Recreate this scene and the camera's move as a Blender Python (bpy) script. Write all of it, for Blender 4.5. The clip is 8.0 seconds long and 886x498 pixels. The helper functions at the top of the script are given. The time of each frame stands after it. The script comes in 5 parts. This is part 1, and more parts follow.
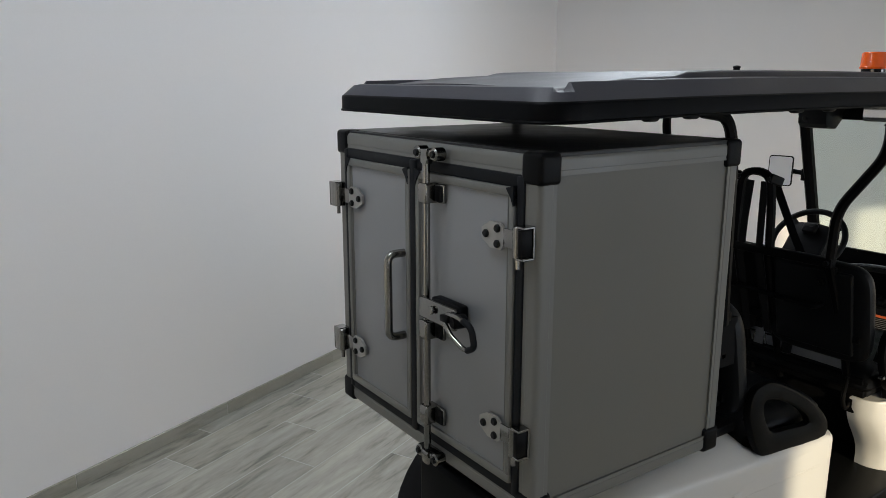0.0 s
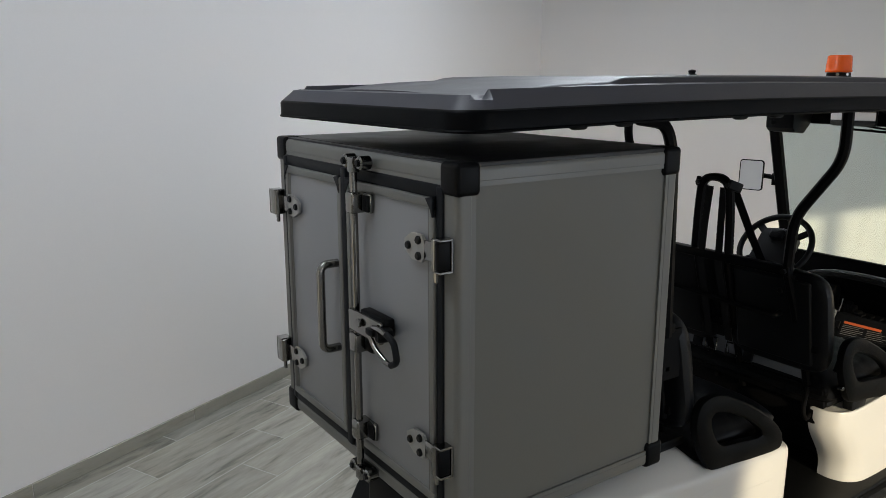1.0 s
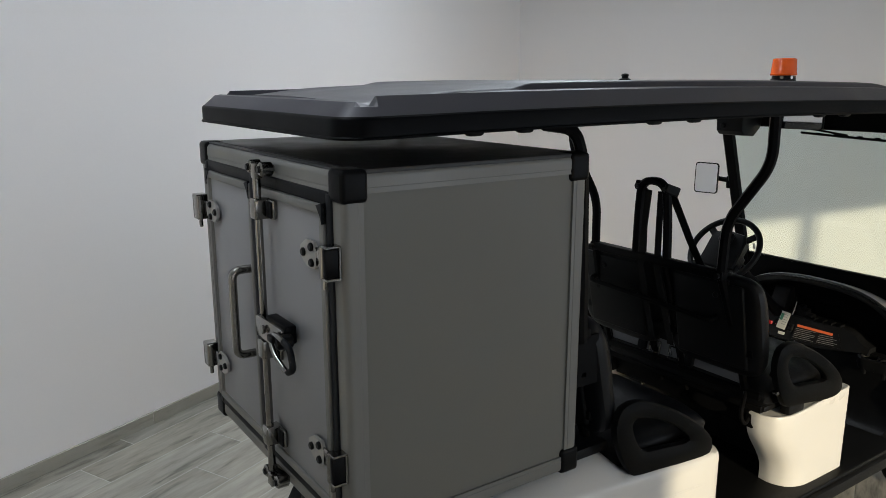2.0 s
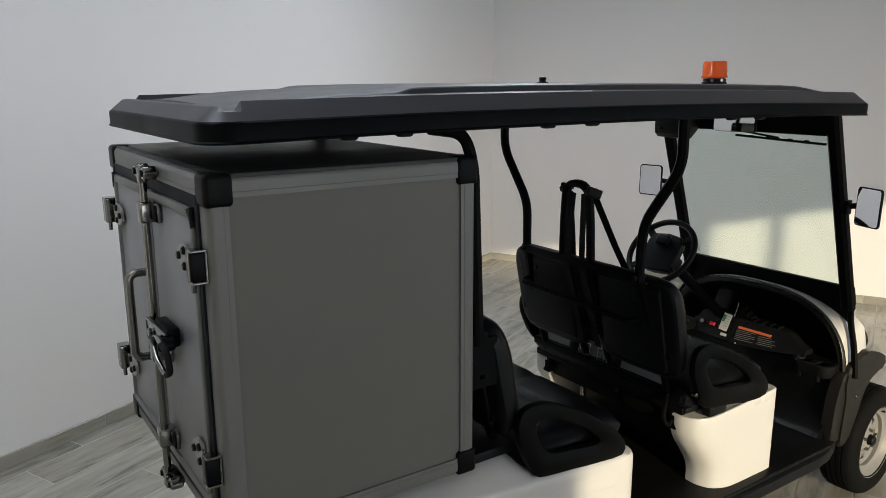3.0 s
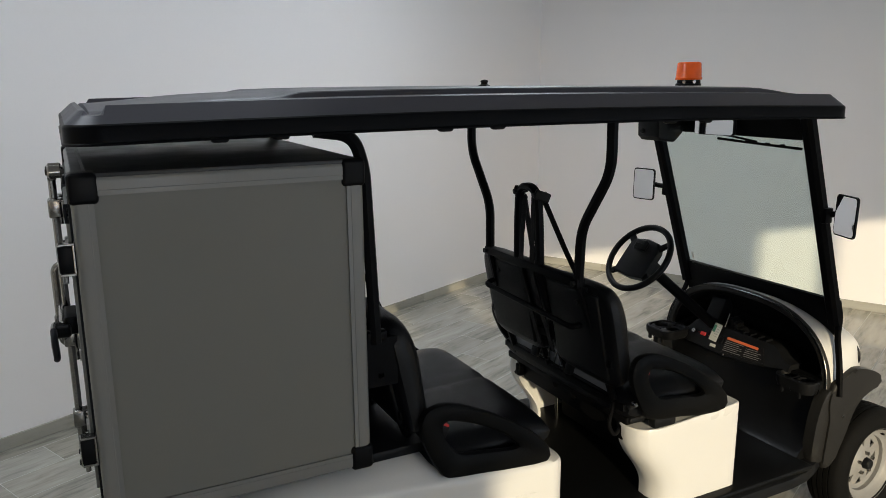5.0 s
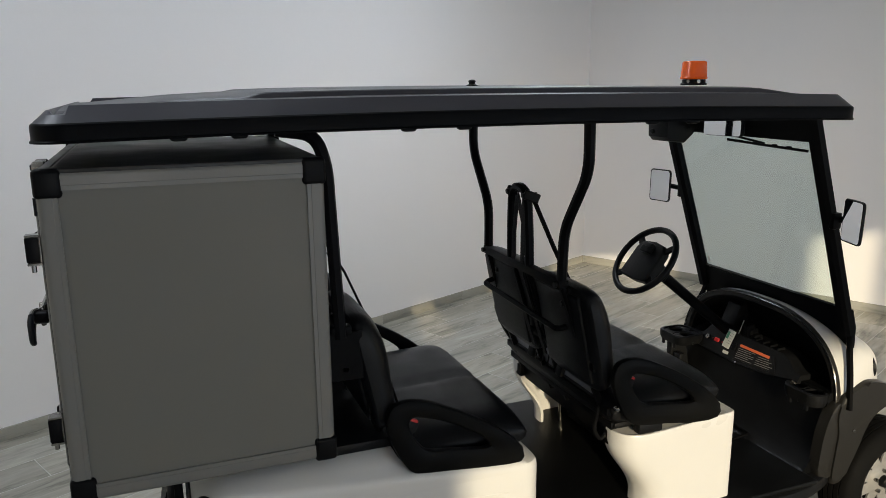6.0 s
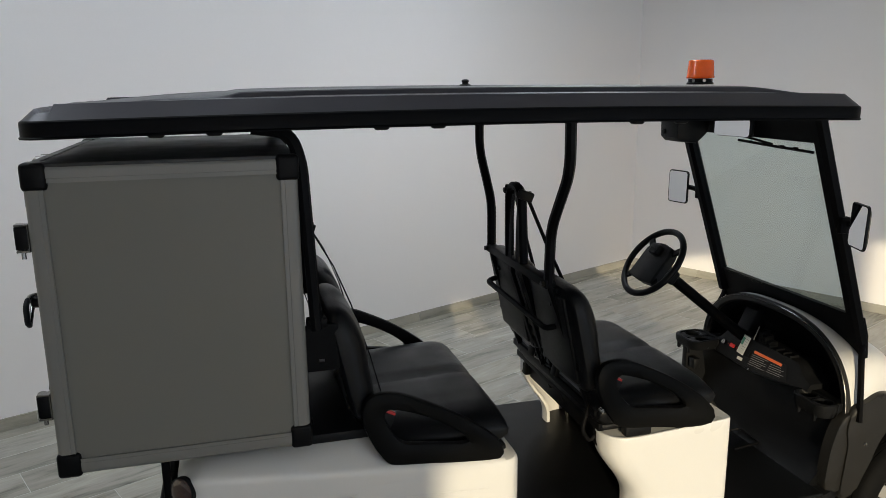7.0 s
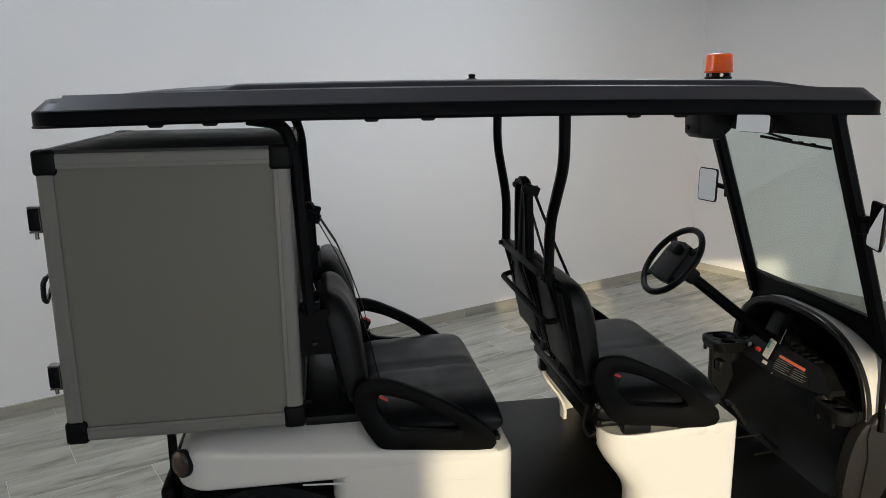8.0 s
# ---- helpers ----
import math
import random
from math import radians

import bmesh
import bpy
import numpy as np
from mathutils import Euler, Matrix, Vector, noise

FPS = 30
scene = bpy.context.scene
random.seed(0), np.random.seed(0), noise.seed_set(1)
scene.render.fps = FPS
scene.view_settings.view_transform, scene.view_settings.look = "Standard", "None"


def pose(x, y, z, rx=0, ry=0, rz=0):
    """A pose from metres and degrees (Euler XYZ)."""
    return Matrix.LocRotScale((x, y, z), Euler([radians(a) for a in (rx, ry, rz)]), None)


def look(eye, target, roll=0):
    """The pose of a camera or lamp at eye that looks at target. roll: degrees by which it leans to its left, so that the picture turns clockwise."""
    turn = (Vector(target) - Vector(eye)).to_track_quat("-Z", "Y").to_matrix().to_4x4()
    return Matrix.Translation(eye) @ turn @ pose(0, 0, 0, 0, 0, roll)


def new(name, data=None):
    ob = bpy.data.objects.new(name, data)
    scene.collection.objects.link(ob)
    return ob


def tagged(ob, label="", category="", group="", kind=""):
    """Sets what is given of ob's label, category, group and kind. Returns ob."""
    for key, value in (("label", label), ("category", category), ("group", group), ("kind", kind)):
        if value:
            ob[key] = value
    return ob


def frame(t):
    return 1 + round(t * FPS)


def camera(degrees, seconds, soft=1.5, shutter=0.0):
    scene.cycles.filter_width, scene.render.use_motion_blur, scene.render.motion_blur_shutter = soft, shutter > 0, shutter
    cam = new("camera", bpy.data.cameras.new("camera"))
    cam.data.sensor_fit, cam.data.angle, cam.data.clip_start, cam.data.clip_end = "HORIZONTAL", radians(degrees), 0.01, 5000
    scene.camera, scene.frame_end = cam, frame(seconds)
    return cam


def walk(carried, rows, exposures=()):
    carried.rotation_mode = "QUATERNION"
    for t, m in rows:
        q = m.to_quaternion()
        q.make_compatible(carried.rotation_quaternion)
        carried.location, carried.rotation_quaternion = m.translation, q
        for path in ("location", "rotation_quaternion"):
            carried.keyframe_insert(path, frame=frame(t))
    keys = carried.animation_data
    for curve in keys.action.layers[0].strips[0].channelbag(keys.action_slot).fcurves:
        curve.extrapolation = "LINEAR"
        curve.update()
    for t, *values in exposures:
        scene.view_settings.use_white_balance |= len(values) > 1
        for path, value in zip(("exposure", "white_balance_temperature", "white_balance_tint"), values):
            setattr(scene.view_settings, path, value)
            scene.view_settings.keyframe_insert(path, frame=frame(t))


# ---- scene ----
# World: x runs along the cart towards its nose, y to its left, z up from the tiled floor.
cam = camera(60.8, 8.0, 0.6)
METRES, EYE, TILT, LEAN, TURN = 2.16, 1.87, -12.7, 0.0, -34.6
ROWS = [
    (0.0, 0.0, 0.0, 0.0, 0.0, 0.0, -0.0),
    (0.5, 0.0364, 0.0152, 0.0066, 0.05, 0.01, -0.0),
    (1.0, 0.0841, 0.0246, 0.0123, 0.12, 0.02, -0.0),
    (1.5, 0.1349, 0.028, 0.0169, 0.18, 0.01, -0.0),
    (3.0, 0.3292, 0.0217, 0.021, 0.41, 0.14, 0.08),
    (3.5, 0.3935, 0.0197, 0.0228, 0.79, 0.15, 0.04),
    (4.0, 0.4595, 0.0186, 0.0217, 2.69, 0.19, -0.3),
    (4.5, 0.5187, 0.0197, 0.0223, 5.09, 0.19, -0.77),
    (6.0, 0.7273, 0.0389, 0.0305, 13.29, -0.26, -2.49),
    (6.5, 0.7994, 0.0488, 0.0329, 16.24, -0.43, -3.06),
    (7.0, 0.8624, 0.0587, 0.0335, 18.88, -0.57, -3.58),
    (7.5, 0.9294, 0.0717, 0.0344, 21.84, -0.76, -4.16),
    (8.0, 0.9879, 0.0886, 0.0277, 25.0, -0.93, -4.77),
]
walk(cam, [(t, pose(-1.0, -1.67, EYE, TILT, LEAN, TURN) @ pose(METRES * x, METRES * y, METRES * z, 90 + pitch, roll, yaw)) for t, x, y, z, yaw, pitch, roll in ROWS],
     [(0.0, -0.26, 6560, 11), (8.0, -0.26, 6560, 11)])

# ---------------------------------------------------------------- light
SUN_WAY = Vector((0.23, 1.0, -0.190)).normalized()
world = bpy.data.worlds.new("sky")
scene.world = world
world.use_nodes = True
wn = world.node_tree.nodes
sky = wn.new("ShaderNodeTexSky")
sky.sky_type, sky.sun_disc = "NISHITA", False
sky.sun_elevation, sky.sun_rotation = radians(10.5), radians(193.0)
wn["Background"].inputs["Strength"].default_value = 0.10
world.node_tree.links.new(sky.outputs[0], wn["Background"].inputs["Color"])

sun_data = bpy.data.lights.new("sun", "SUN")
sun_data.energy, sun_data.angle, sun_data.color = 4.9, radians(0.7), (1.0, 0.85, 0.57)
sun = new("sun", sun_data)
sun.matrix_world = look((0, 0, 8), Vector((0, 0, 8)) + SUN_WAY)

# The room: its corner and the direction of the long wall.
ALPHA = radians(24.92)
CORNER = Vector((4.573, 4.339, 0))
ROOM = Matrix.Translation(CORNER) @ Matrix.Rotation(ALPHA, 4, "Z")
SOUTH, WEST, HIGH = -10.04, -13.0, 3.3


def window_lamp(name, u0, u1, v0, v1, z0, z1, aim, power, color):
    """An area lamp in a window opening that stands in for the sky's light."""
    data = bpy.data.lights.new(name, "AREA")
    data.shape, data.energy, data.color = "RECTANGLE", power, color
    data.size, data.size_y = max(u1 - u0, v1 - v0), z1 - z0
    eye = ROOM @ Vector(((u0 + u1) / 2, (v0 + v1) / 2, (z0 + z1) / 2))
    ob = new(name, data)
    ob.matrix_world = look(eye, eye + ROOM.to_3x3() @ Vector(aim))
    return ob


# the west lamp is added fill; its window is assumed and never in view
window_lamp("west_fill", WEST + 0.02, WEST + 0.02, -6.0, -0.9, 0.5, 2.9, (1, 0, -0.02), 12.0, (0.76, 0.87, 1.0))
window_lamp("south_daylight", -10.5, -7.05, SOUTH + 0.02, SOUTH + 0.02, 0.1, 2.38, (0, 1, -0.02), 79.0, (0.74, 0.85, 1.0))
window_lamp("shop_daylight", -5.85, -1.55, SOUTH + 0.02, SOUTH + 0.02, 0.1, 2.38, (0, 1, -0.02), 81.0, (0.72, 0.84, 1.0))

# unseen ceiling panels, added in a row to brighten the long wall
FILL_PANELS = [(-6.7, -1.7, 22.0), (-4.8, -1.7, 22.0), (-2.9, -1.7, 37.0)]
for u, v, power in FILL_PANELS:
    data = bpy.data.lights.new("added_fill_lamp", "AREA")
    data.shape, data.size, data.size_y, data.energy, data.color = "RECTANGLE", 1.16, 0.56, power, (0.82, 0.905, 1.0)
    new("added_fill_lamp", data).matrix_world = ROOM @ pose(u, v, HIGH - 0.06)

# ---------------------------------------------------------------- materials


def material(name, color, rough=0.5, metal=0.0, grain=40.0, vary=0.08, bump=0.02, blotch=3.0, coat=0.0, stretch=(1, 1, 1), rough_vary=0.08, shine=0.5):
    """A surface with a coarse and a fine variation of tone, uneven gloss and a fine relief."""
    m = bpy.data.materials.new(name)
    m.use_nodes = True
    n, l = m.node_tree.nodes, m.node_tree.links
    b = n["Principled BSDF"]
    tc, mp = n.new("ShaderNodeTexCoord"), n.new("ShaderNodeMapping")
    mp.inputs["Scale"].default_value = stretch
    l.new(tc.outputs["Object"], mp.inputs["Vector"])
    fine, coarse = n.new("ShaderNodeTexNoise"), n.new("ShaderNodeTexNoise")
    fine.inputs["Scale"].default_value, fine.inputs["Detail"].default_value = grain, 6
    coarse.inputs["Scale"].default_value, coarse.inputs["Detail"].default_value = blotch, 4
    l.new(mp.outputs[0], fine.inputs["Vector"]), l.new(mp.outputs[0], coarse.inputs["Vector"])
    mix = n.new("ShaderNodeMath")
    mix.operation = "ADD"
    l.new(fine.outputs["Fac"], mix.inputs[0]), l.new(coarse.outputs["Fac"], mix.inputs[1])
    tone = n.new("ShaderNodeMapRange")
    tone.inputs["From Min"].default_value, tone.inputs["From Max"].default_value = 0.6, 1.4
    tone.inputs["To Min"].default_value, tone.inputs["To Max"].default_value = 1 - vary, 1 + vary
    l.new(mix.outputs[0], tone.inputs["Value"])
    col = n.new("ShaderNodeVectorMath")
    col.operation = "SCALE"
    col.inputs[0].default_value = color[:3]
    l.new(tone.outputs[0], col.inputs["Scale"])
    l.new(col.outputs[0], b.inputs["Base Color"])
    rr = n.new("ShaderNodeMapRange")
    rr.inputs["From Min"].default_value, rr.inputs["From Max"].default_value = 0.3, 0.7
    rr.inputs["To Min"].default_value, rr.inputs["To Max"].default_value = max(0.02, rough - rough_vary), min(1.0, rough + rough_vary)
    l.new(coarse.outputs["Fac"], rr.inputs["Value"]), l.new(rr.outputs[0], b.inputs["Roughness"])
    b.inputs["Metallic"].default_value, b.inputs["Specular IOR Level"].default_value = metal, shine
    b.inputs["Coat Weight"].default_value, b.inputs["Coat Roughness"].default_value = coat, 0.12
    if bump:
        bp = n.new("ShaderNodeBump")
        bp.inputs["Strength"].default_value, bp.inputs["Distance"].default_value = bump, 0.01
        l.new(fine.outputs["Fac"], bp.inputs["Height"]), l.new(bp.outputs[0], b.inputs["Normal"])
    return m


def tile_material(name, dark, light):
    """Wood-look porcelain: long grey-brown streaks between two tones, other on each plank."""
    m = bpy.data.materials.new(name)
    m.use_nodes = True
    n, l = m.node_tree.nodes, m.node_tree.links
    b = n["Principled BSDF"]
    tc, mp, info = n.new("ShaderNodeTexCoord"), n.new("ShaderNodeMapping"), n.new("ShaderNodeObjectInfo")
    mp.inputs["Scale"].default_value = (0.9, 5.5, 5.5)
    l.new(tc.outputs["Object"], mp.inputs["Vector"])
    w = n.new("ShaderNodeMath")
    w.operation, w.inputs[1].default_value = "MULTIPLY", 60.0
    l.new(info.outputs["Random"], w.inputs[0])
    fac = []
    for scale, detail, rough in ((1.6, 5, 0.6), (7.0, 7, 0.65)):
        t = n.new("ShaderNodeTexNoise")
        t.noise_dimensions = "4D"
        t.inputs["Scale"].default_value, t.inputs["Detail"].default_value, t.inputs["Roughness"].default_value = scale, detail, rough
        t.inputs["Distortion"].default_value = 0.6
        l.new(mp.outputs[0], t.inputs["Vector"]), l.new(w.outputs[0], t.inputs["W"])
        fac.append(t.outputs["Fac"])
    blend = n.new("ShaderNodeMix")
    blend.inputs["Factor"].default_value = 0.35
    l.new(fac[0], blend.inputs["A"]), l.new(fac[1], blend.inputs["B"])
    ramp = n.new("ShaderNodeValToRGB")
    e = ramp.color_ramp.elements
    e[0].position, e[0].color = 0.34, (dark, 0.972 * dark, 0.85 * dark, 1)
    e[1].position, e[1].color = 0.66, (light, 0.970 * light, 0.852 * light, 1)
    mid = e.new(0.475)
    mid.color = (0.330, 0.320, 0.282, 1)
    l.new(blend.outputs["Result"], ramp.inputs["Fac"])
    tone = n.new("ShaderNodeMapRange")
    tone.inputs["To Min"].default_value, tone.inputs["To Max"].default_value = 0.88, 1.10
    l.new(info.outputs["Random"], tone.inputs["Value"])
    col = n.new("ShaderNodeVectorMath")
    col.operation = "SCALE"
    warm, spread, part_of = n.new("ShaderNodeMix"), n.new("ShaderNodeMath"), n.new("ShaderNodeMath")
    warm.data_type, warm.blend_type = "RGBA", "MULTIPLY"
    warm.inputs["B"].default_value = (1.02, 1.0, 0.95, 1)
    spread.operation, spread.inputs[1].default_value = "MULTIPLY", 7.3
    part_of.operation = "FRACT"
    l.new(info.outputs["Random"], spread.inputs[0]), l.new(spread.outputs[0], part_of.inputs[0])
    l.new(part_of.outputs[0], warm.inputs["Factor"]), l.new(ramp.outputs["Color"], warm.inputs["A"])
    l.new(warm.outputs["Result"], col.inputs[0]), l.new(tone.outputs[0], col.inputs["Scale"])
    l.new(col.outputs[0], b.inputs["Base Color"])
    rr = n.new("ShaderNodeMapRange")
    rr.inputs["To Min"].default_value, rr.inputs["To Max"].default_value = 0.27, 0.13
    l.new(fac[1], rr.inputs["Value"]), l.new(rr.outputs[0], b.inputs["Roughness"])
    bp = n.new("ShaderNodeBump")
    bp.inputs["Strength"].default_value, bp.inputs["Distance"].default_value = 0.12, 0.004
    l.new(fac[1], bp.inputs["Height"]), l.new(bp.outputs[0], b.inputs["Normal"])
    return m


def glass_material(name, tint):
    """Clear thin glass: lets light through with a slight tint and mirrors more at a flat angle."""
    m = bpy.data.materials.new(name)
    m.use_nodes = True
    n, l = m.node_tree.nodes, m.node_tree.links
    clear, gloss, mix, weight = (n.new("ShaderNode" + k) for k in ("BsdfTransparent", "BsdfGlossy", "MixShader", "LayerWeight"))
    clear.inputs["Color"].default_value = (*tint, 1)
    gloss.inputs["Roughness"].default_value, weight.inputs["Blend"].default_value = 0.01, 0.5
    power, scale = n.new("ShaderNodeMath"), n.new("ShaderNodeMath")
    power.operation, power.inputs[1].default_value = "POWER", 5.0
    scale.operation, scale.inputs[1].default_value, scale.inputs[2].default_value = "MULTIPLY_ADD", 0.9, 0.04
    l.new(weight.outputs["Facing"], power.inputs[0]), l.new(power.outputs[0], scale.inputs[0])
    l.new(scale.outputs[0], mix.inputs["Fac"])
    l.new(clear.outputs[0], mix.inputs[1]), l.new(gloss.outputs[0], mix.inputs[2])
    l.new(mix.outputs[0], n["Material Output"].inputs["Surface"])
    n.remove(n["Principled BSDF"])
    return m


WALL = material("wall_paint", (0.80, 0.785, 0.785), 0.8, grain=120, vary=0.012, bump=0.015, blotch=0.8)
CEILING = material("ceiling_paint", (0.80, 0.80, 0.79), 0.85, grain=90, vary=0.015, bump=0.03, blotch=1.0)
GROUT = material("pale_grout", (0.47, 0.46, 0.42), 0.8, grain=150, vary=0.06, bump=0.05)
TILE = tile_material("wood_look_tile", 0.118, 0.470)
SKIRT = tile_material("skirting_tile", 0.225, 0.375)
TARMAC = material("tarmac", (0.09, 0.09, 0.09), 0.9, grain=60, vary=0.2, bump=0.2)
WHITE = material("white_moulded_plastic", (0.58, 0.58, 0.575), 0.34, grain=160, vary=0.015, bump=0.008, blotch=2, coat=0.08)
BLACK = material("black_steel_tube", (0.004, 0.004, 0.0045), 0.42, grain=120, vary=0.15, bump=0.03, shine=0.05)
PLASTIC = material("black_textured_plastic", (0.0068, 0.0072, 0.0080), 0.42, grain=500, vary=0.15, bump=0.10, blotch=5, shine=0.12)
VINYL = material("black_seat_vinyl", (0.0065, 0.0068, 0.0078), 0.37, grain=420, vary=0.12, bump=0.10, blotch=6, shine=0.16)
ARM = material("black_moulded_armrest", (0.0040, 0.0041, 0.0042), 0.46, grain=500, vary=0.15, bump=0.08, blotch=5, shine=0.06)
PLATE = material("blue_grey_steel_plate", (0.19, 0.20, 0.225), 0.45, metal=0.2, grain=120, vary=0.1, bump=0.02, blotch=8)
# Lit copy of the black plastic: paler, with sunlight put into its colour.
SUNLIT_PLASTIC = material("sunlit_black_plastic", (0.016, 0.0155, 0.0148), 0.40, grain=500, vary=0.12, bump=0.06, blotch=5, shine=0.22)
RUBBER = material("tyre_rubber", (0.0055, 0.0055, 0.0055), 0.75, grain=160, vary=0.25, bump=0.08, shine=0.07)
MAT = material("black_floor_mat", (0.0042, 0.0045, 0.0048), 0.38, grain=300, vary=0.25, bump=0.06, shine=0.16)
CANOPY = material("anthracite_canopy_plastic", (0.034, 0.0345, 0.046), 0.42, grain=700, vary=0.05, bump=0.05, blotch=2.5)
BAND = material("black_canopy_band", (0.0022, 0.0025, 0.0032), 0.45, grain=500, vary=0.10, bump=0.03, shine=0.06)
PANEL = material("grey_box_panel", (0.137, 0.136, 0.122), 0.48, metal=0.0, shine=0.35, grain=500, vary=0.02, bump=0.03, blotch=3)
# Lit copy of PANEL: brighter, cooler light from behind is put into the colour.
LIT_PANEL = material("grey_box_panel_lit", (0.25, 0.256, 0.268), 0.42, metal=0.15, shine=0.4, grain=500, vary=0.02, bump=0.02, blotch=3)
ALU = material("anodised_aluminium", (0.158, 0.158, 0.149), 0.46, metal=0.12, grain=300, vary=0.03, bump=0.01, blotch=4, stretch=(1, 1, 0.1))
STEEL = material("polished_stainless_steel", (0.25, 0.243, 0.23), 0.16, metal=1.0, grain=90, vary=0.08, bump=0.01, blotch=8)
ZINC = material("matt_zinc_plate", (0.36, 0.352, 0.335), 0.42, metal=0.4, grain=120, vary=0.08, bump=0.02, blotch=9)
CAP = material("black_corner_cap", (0.005, 0.005, 0.0055), 0.36, grain=350, vary=0.1, bump=0.05, shine=0.07)
SEAL = material("black_rubber_seal", (0.009, 0.010, 0.012), 0.55, grain=200, vary=0.1, bump=0.03, shine=0.14)
TOPSHEET = material("black_vinyl_top_sheet", (0.026, 0.026, 0.0265), 0.40, grain=40, vary=0.2, bump=0.08, blotch=9, rough_vary=0.06, shine=0.30)
BOLT = material("black_bolt", (0.008, 0.008, 0.008), 0.35, grain=200, vary=0.1, bump=0.0, shine=0.14)
ORANGE = material("orange_lens", (0.97, 0.125, 0.006), 0.22, grain=60, vary=0.08, bump=0.02, coat=0.4)
RED = material("red_plastic", (0.55, 0.02, 0.02), 0.35, grain=90, vary=0.05, bump=0.0)
DARK_RED = material("dark_red_lamp_glass", (0.022, 0.006, 0.006), 0.22, grain=60, vary=0.1, bump=0.0, coat=0.2)
RIM = material("white_wheel_paint", (0.21, 0.208, 0.203), 0.40, grain=120, vary=0.05, bump=0.01)
MIRROR = material("mirror_glass", (0.76, 0.77, 0.78), 0.02, metal=1.0, grain=10, vary=0.005, bump=0.0, rough_vary=0.01)
PAPER = material("pale_sticker", (0.70, 0.71, 0.66), 0.5, grain=90, vary=0.03, bump=0.0)
LABEL_BLACK = material("label_black", (0.006, 0.006, 0.007), 0.45, grain=90, vary=0.03, bump=0.0, shine=0.15)
LABEL_ORANGE = material("label_orange", (0.80, 0.16, 0.04), 0.45, grain=90, vary=0.03, bump=0.0)
LABEL_INK = material("label_pale_print", (0.22, 0.22, 0.21), 0.5, grain=90, vary=0.03, bump=0.0)
GREEN = material("green_print", (0.08, 0.30, 0.20), 0.5, grain=90, vary=0.03, bump=0.0)
GLOSS = material("glossy_black_moulding", (0.012, 0.012, 0.012), 0.20, grain=300, vary=0.1, bump=0.02, shine=0.8)
WEBBING = material("black_belt_webbing", (0.007, 0.007, 0.0075), 0.65, grain=600, vary=0.2, bump=0.2, shine=0.14)
LAMP = material("clear_headlamp", (0.65, 0.66, 0.68), 0.08, metal=0.6, grain=40, vary=0.2, bump=0.05, coat=1.0)
SHIELD = glass_material("tinted_windscreen", (0.88, 0.935, 0.925))
PANE = glass_material("window_pane", (0.96, 0.97, 0.97))

# ---------------------------------------------------------------- mesh helpers


def thing(name, at, label, category, group="", kind=""):
    ob = new(name)
    ob.empty_display_size = 0.1
    ob.location = at
    return tagged(ob, label, category, group, kind)


def part(name, bm, mat, parent=None, label="", sharp=32):
    """Links a bmesh, given in world metres, as one mesh object under a thing or a part."""
    root = parent
    while root is not None and root.parent is not None:
        root = root.parent
    if root is not None:
        bmesh.ops.translate(bm, verts=bm.verts, vec=-root.location)
    bmesh.ops.recalc_face_normals(bm, faces=bm.faces)
    me = bpy.data.meshes.new(name)
    bm.to_mesh(me)
    bm.free()
    me.polygons.foreach_set("use_smooth", [True] * len(me.polygons))
    me.set_sharp_from_angle(angle=radians(sharp))
    me.materials.append(mat)
    ob = new(name, me)
    ob.parent = parent
    return tagged(ob, label)


def block(bm, x0, x1, y0, y1, z0, z1, r=0.004, seg=2, m=None):
    """A box with rounded edges; m poses it."""
    c = Matrix.Translation(((x0 + x1) / 2, (y0 + y1) / 2, (z0 + z1) / 2)) @ Matrix.Diagonal((abs(x1 - x0), abs(y1 - y0), abs(z1 - z0), 1))
    vs = bmesh.ops.create_cube(bm, size=1, matrix=c)["verts"]
    if r > 0:
        es = list({e for v in vs for e in v.link_edges})
        out = bmesh.ops.bevel(bm, geom=es, offset=min(r, 0.49 * min(abs(x1 - x0), abs(y1 - y0), abs(z1 - z0))), segments=seg, affect="EDGES", profile=0.5)
        vs = list({v for f in out["faces"] for v in f.verts} | {v for v in vs if v.is_valid})
    if m is not None:
        bmesh.ops.transform(bm, matrix=m, verts=vs)
    return bm


def rounded(points, radius, steps=6):
    """A path with its inner corners rounded."""
    p = [Vector(q) for q in points]
    out = [p[0]]
    for a, b, c in zip(p, p[1:], p[2:]):
        ra = min(radius, 0.48 * (a - b).length, 0.48 * (c - b).length)
        s, e = b + (a - b).normalized() * ra, b + (c - b).normalized() * ra
        for i in range(steps + 1):
            t = i / steps
            out.append(s * (1 - t) ** 2 + b * 2 * t * (1 - t) + e * t * t)
    out.append(p[-1])
    return out


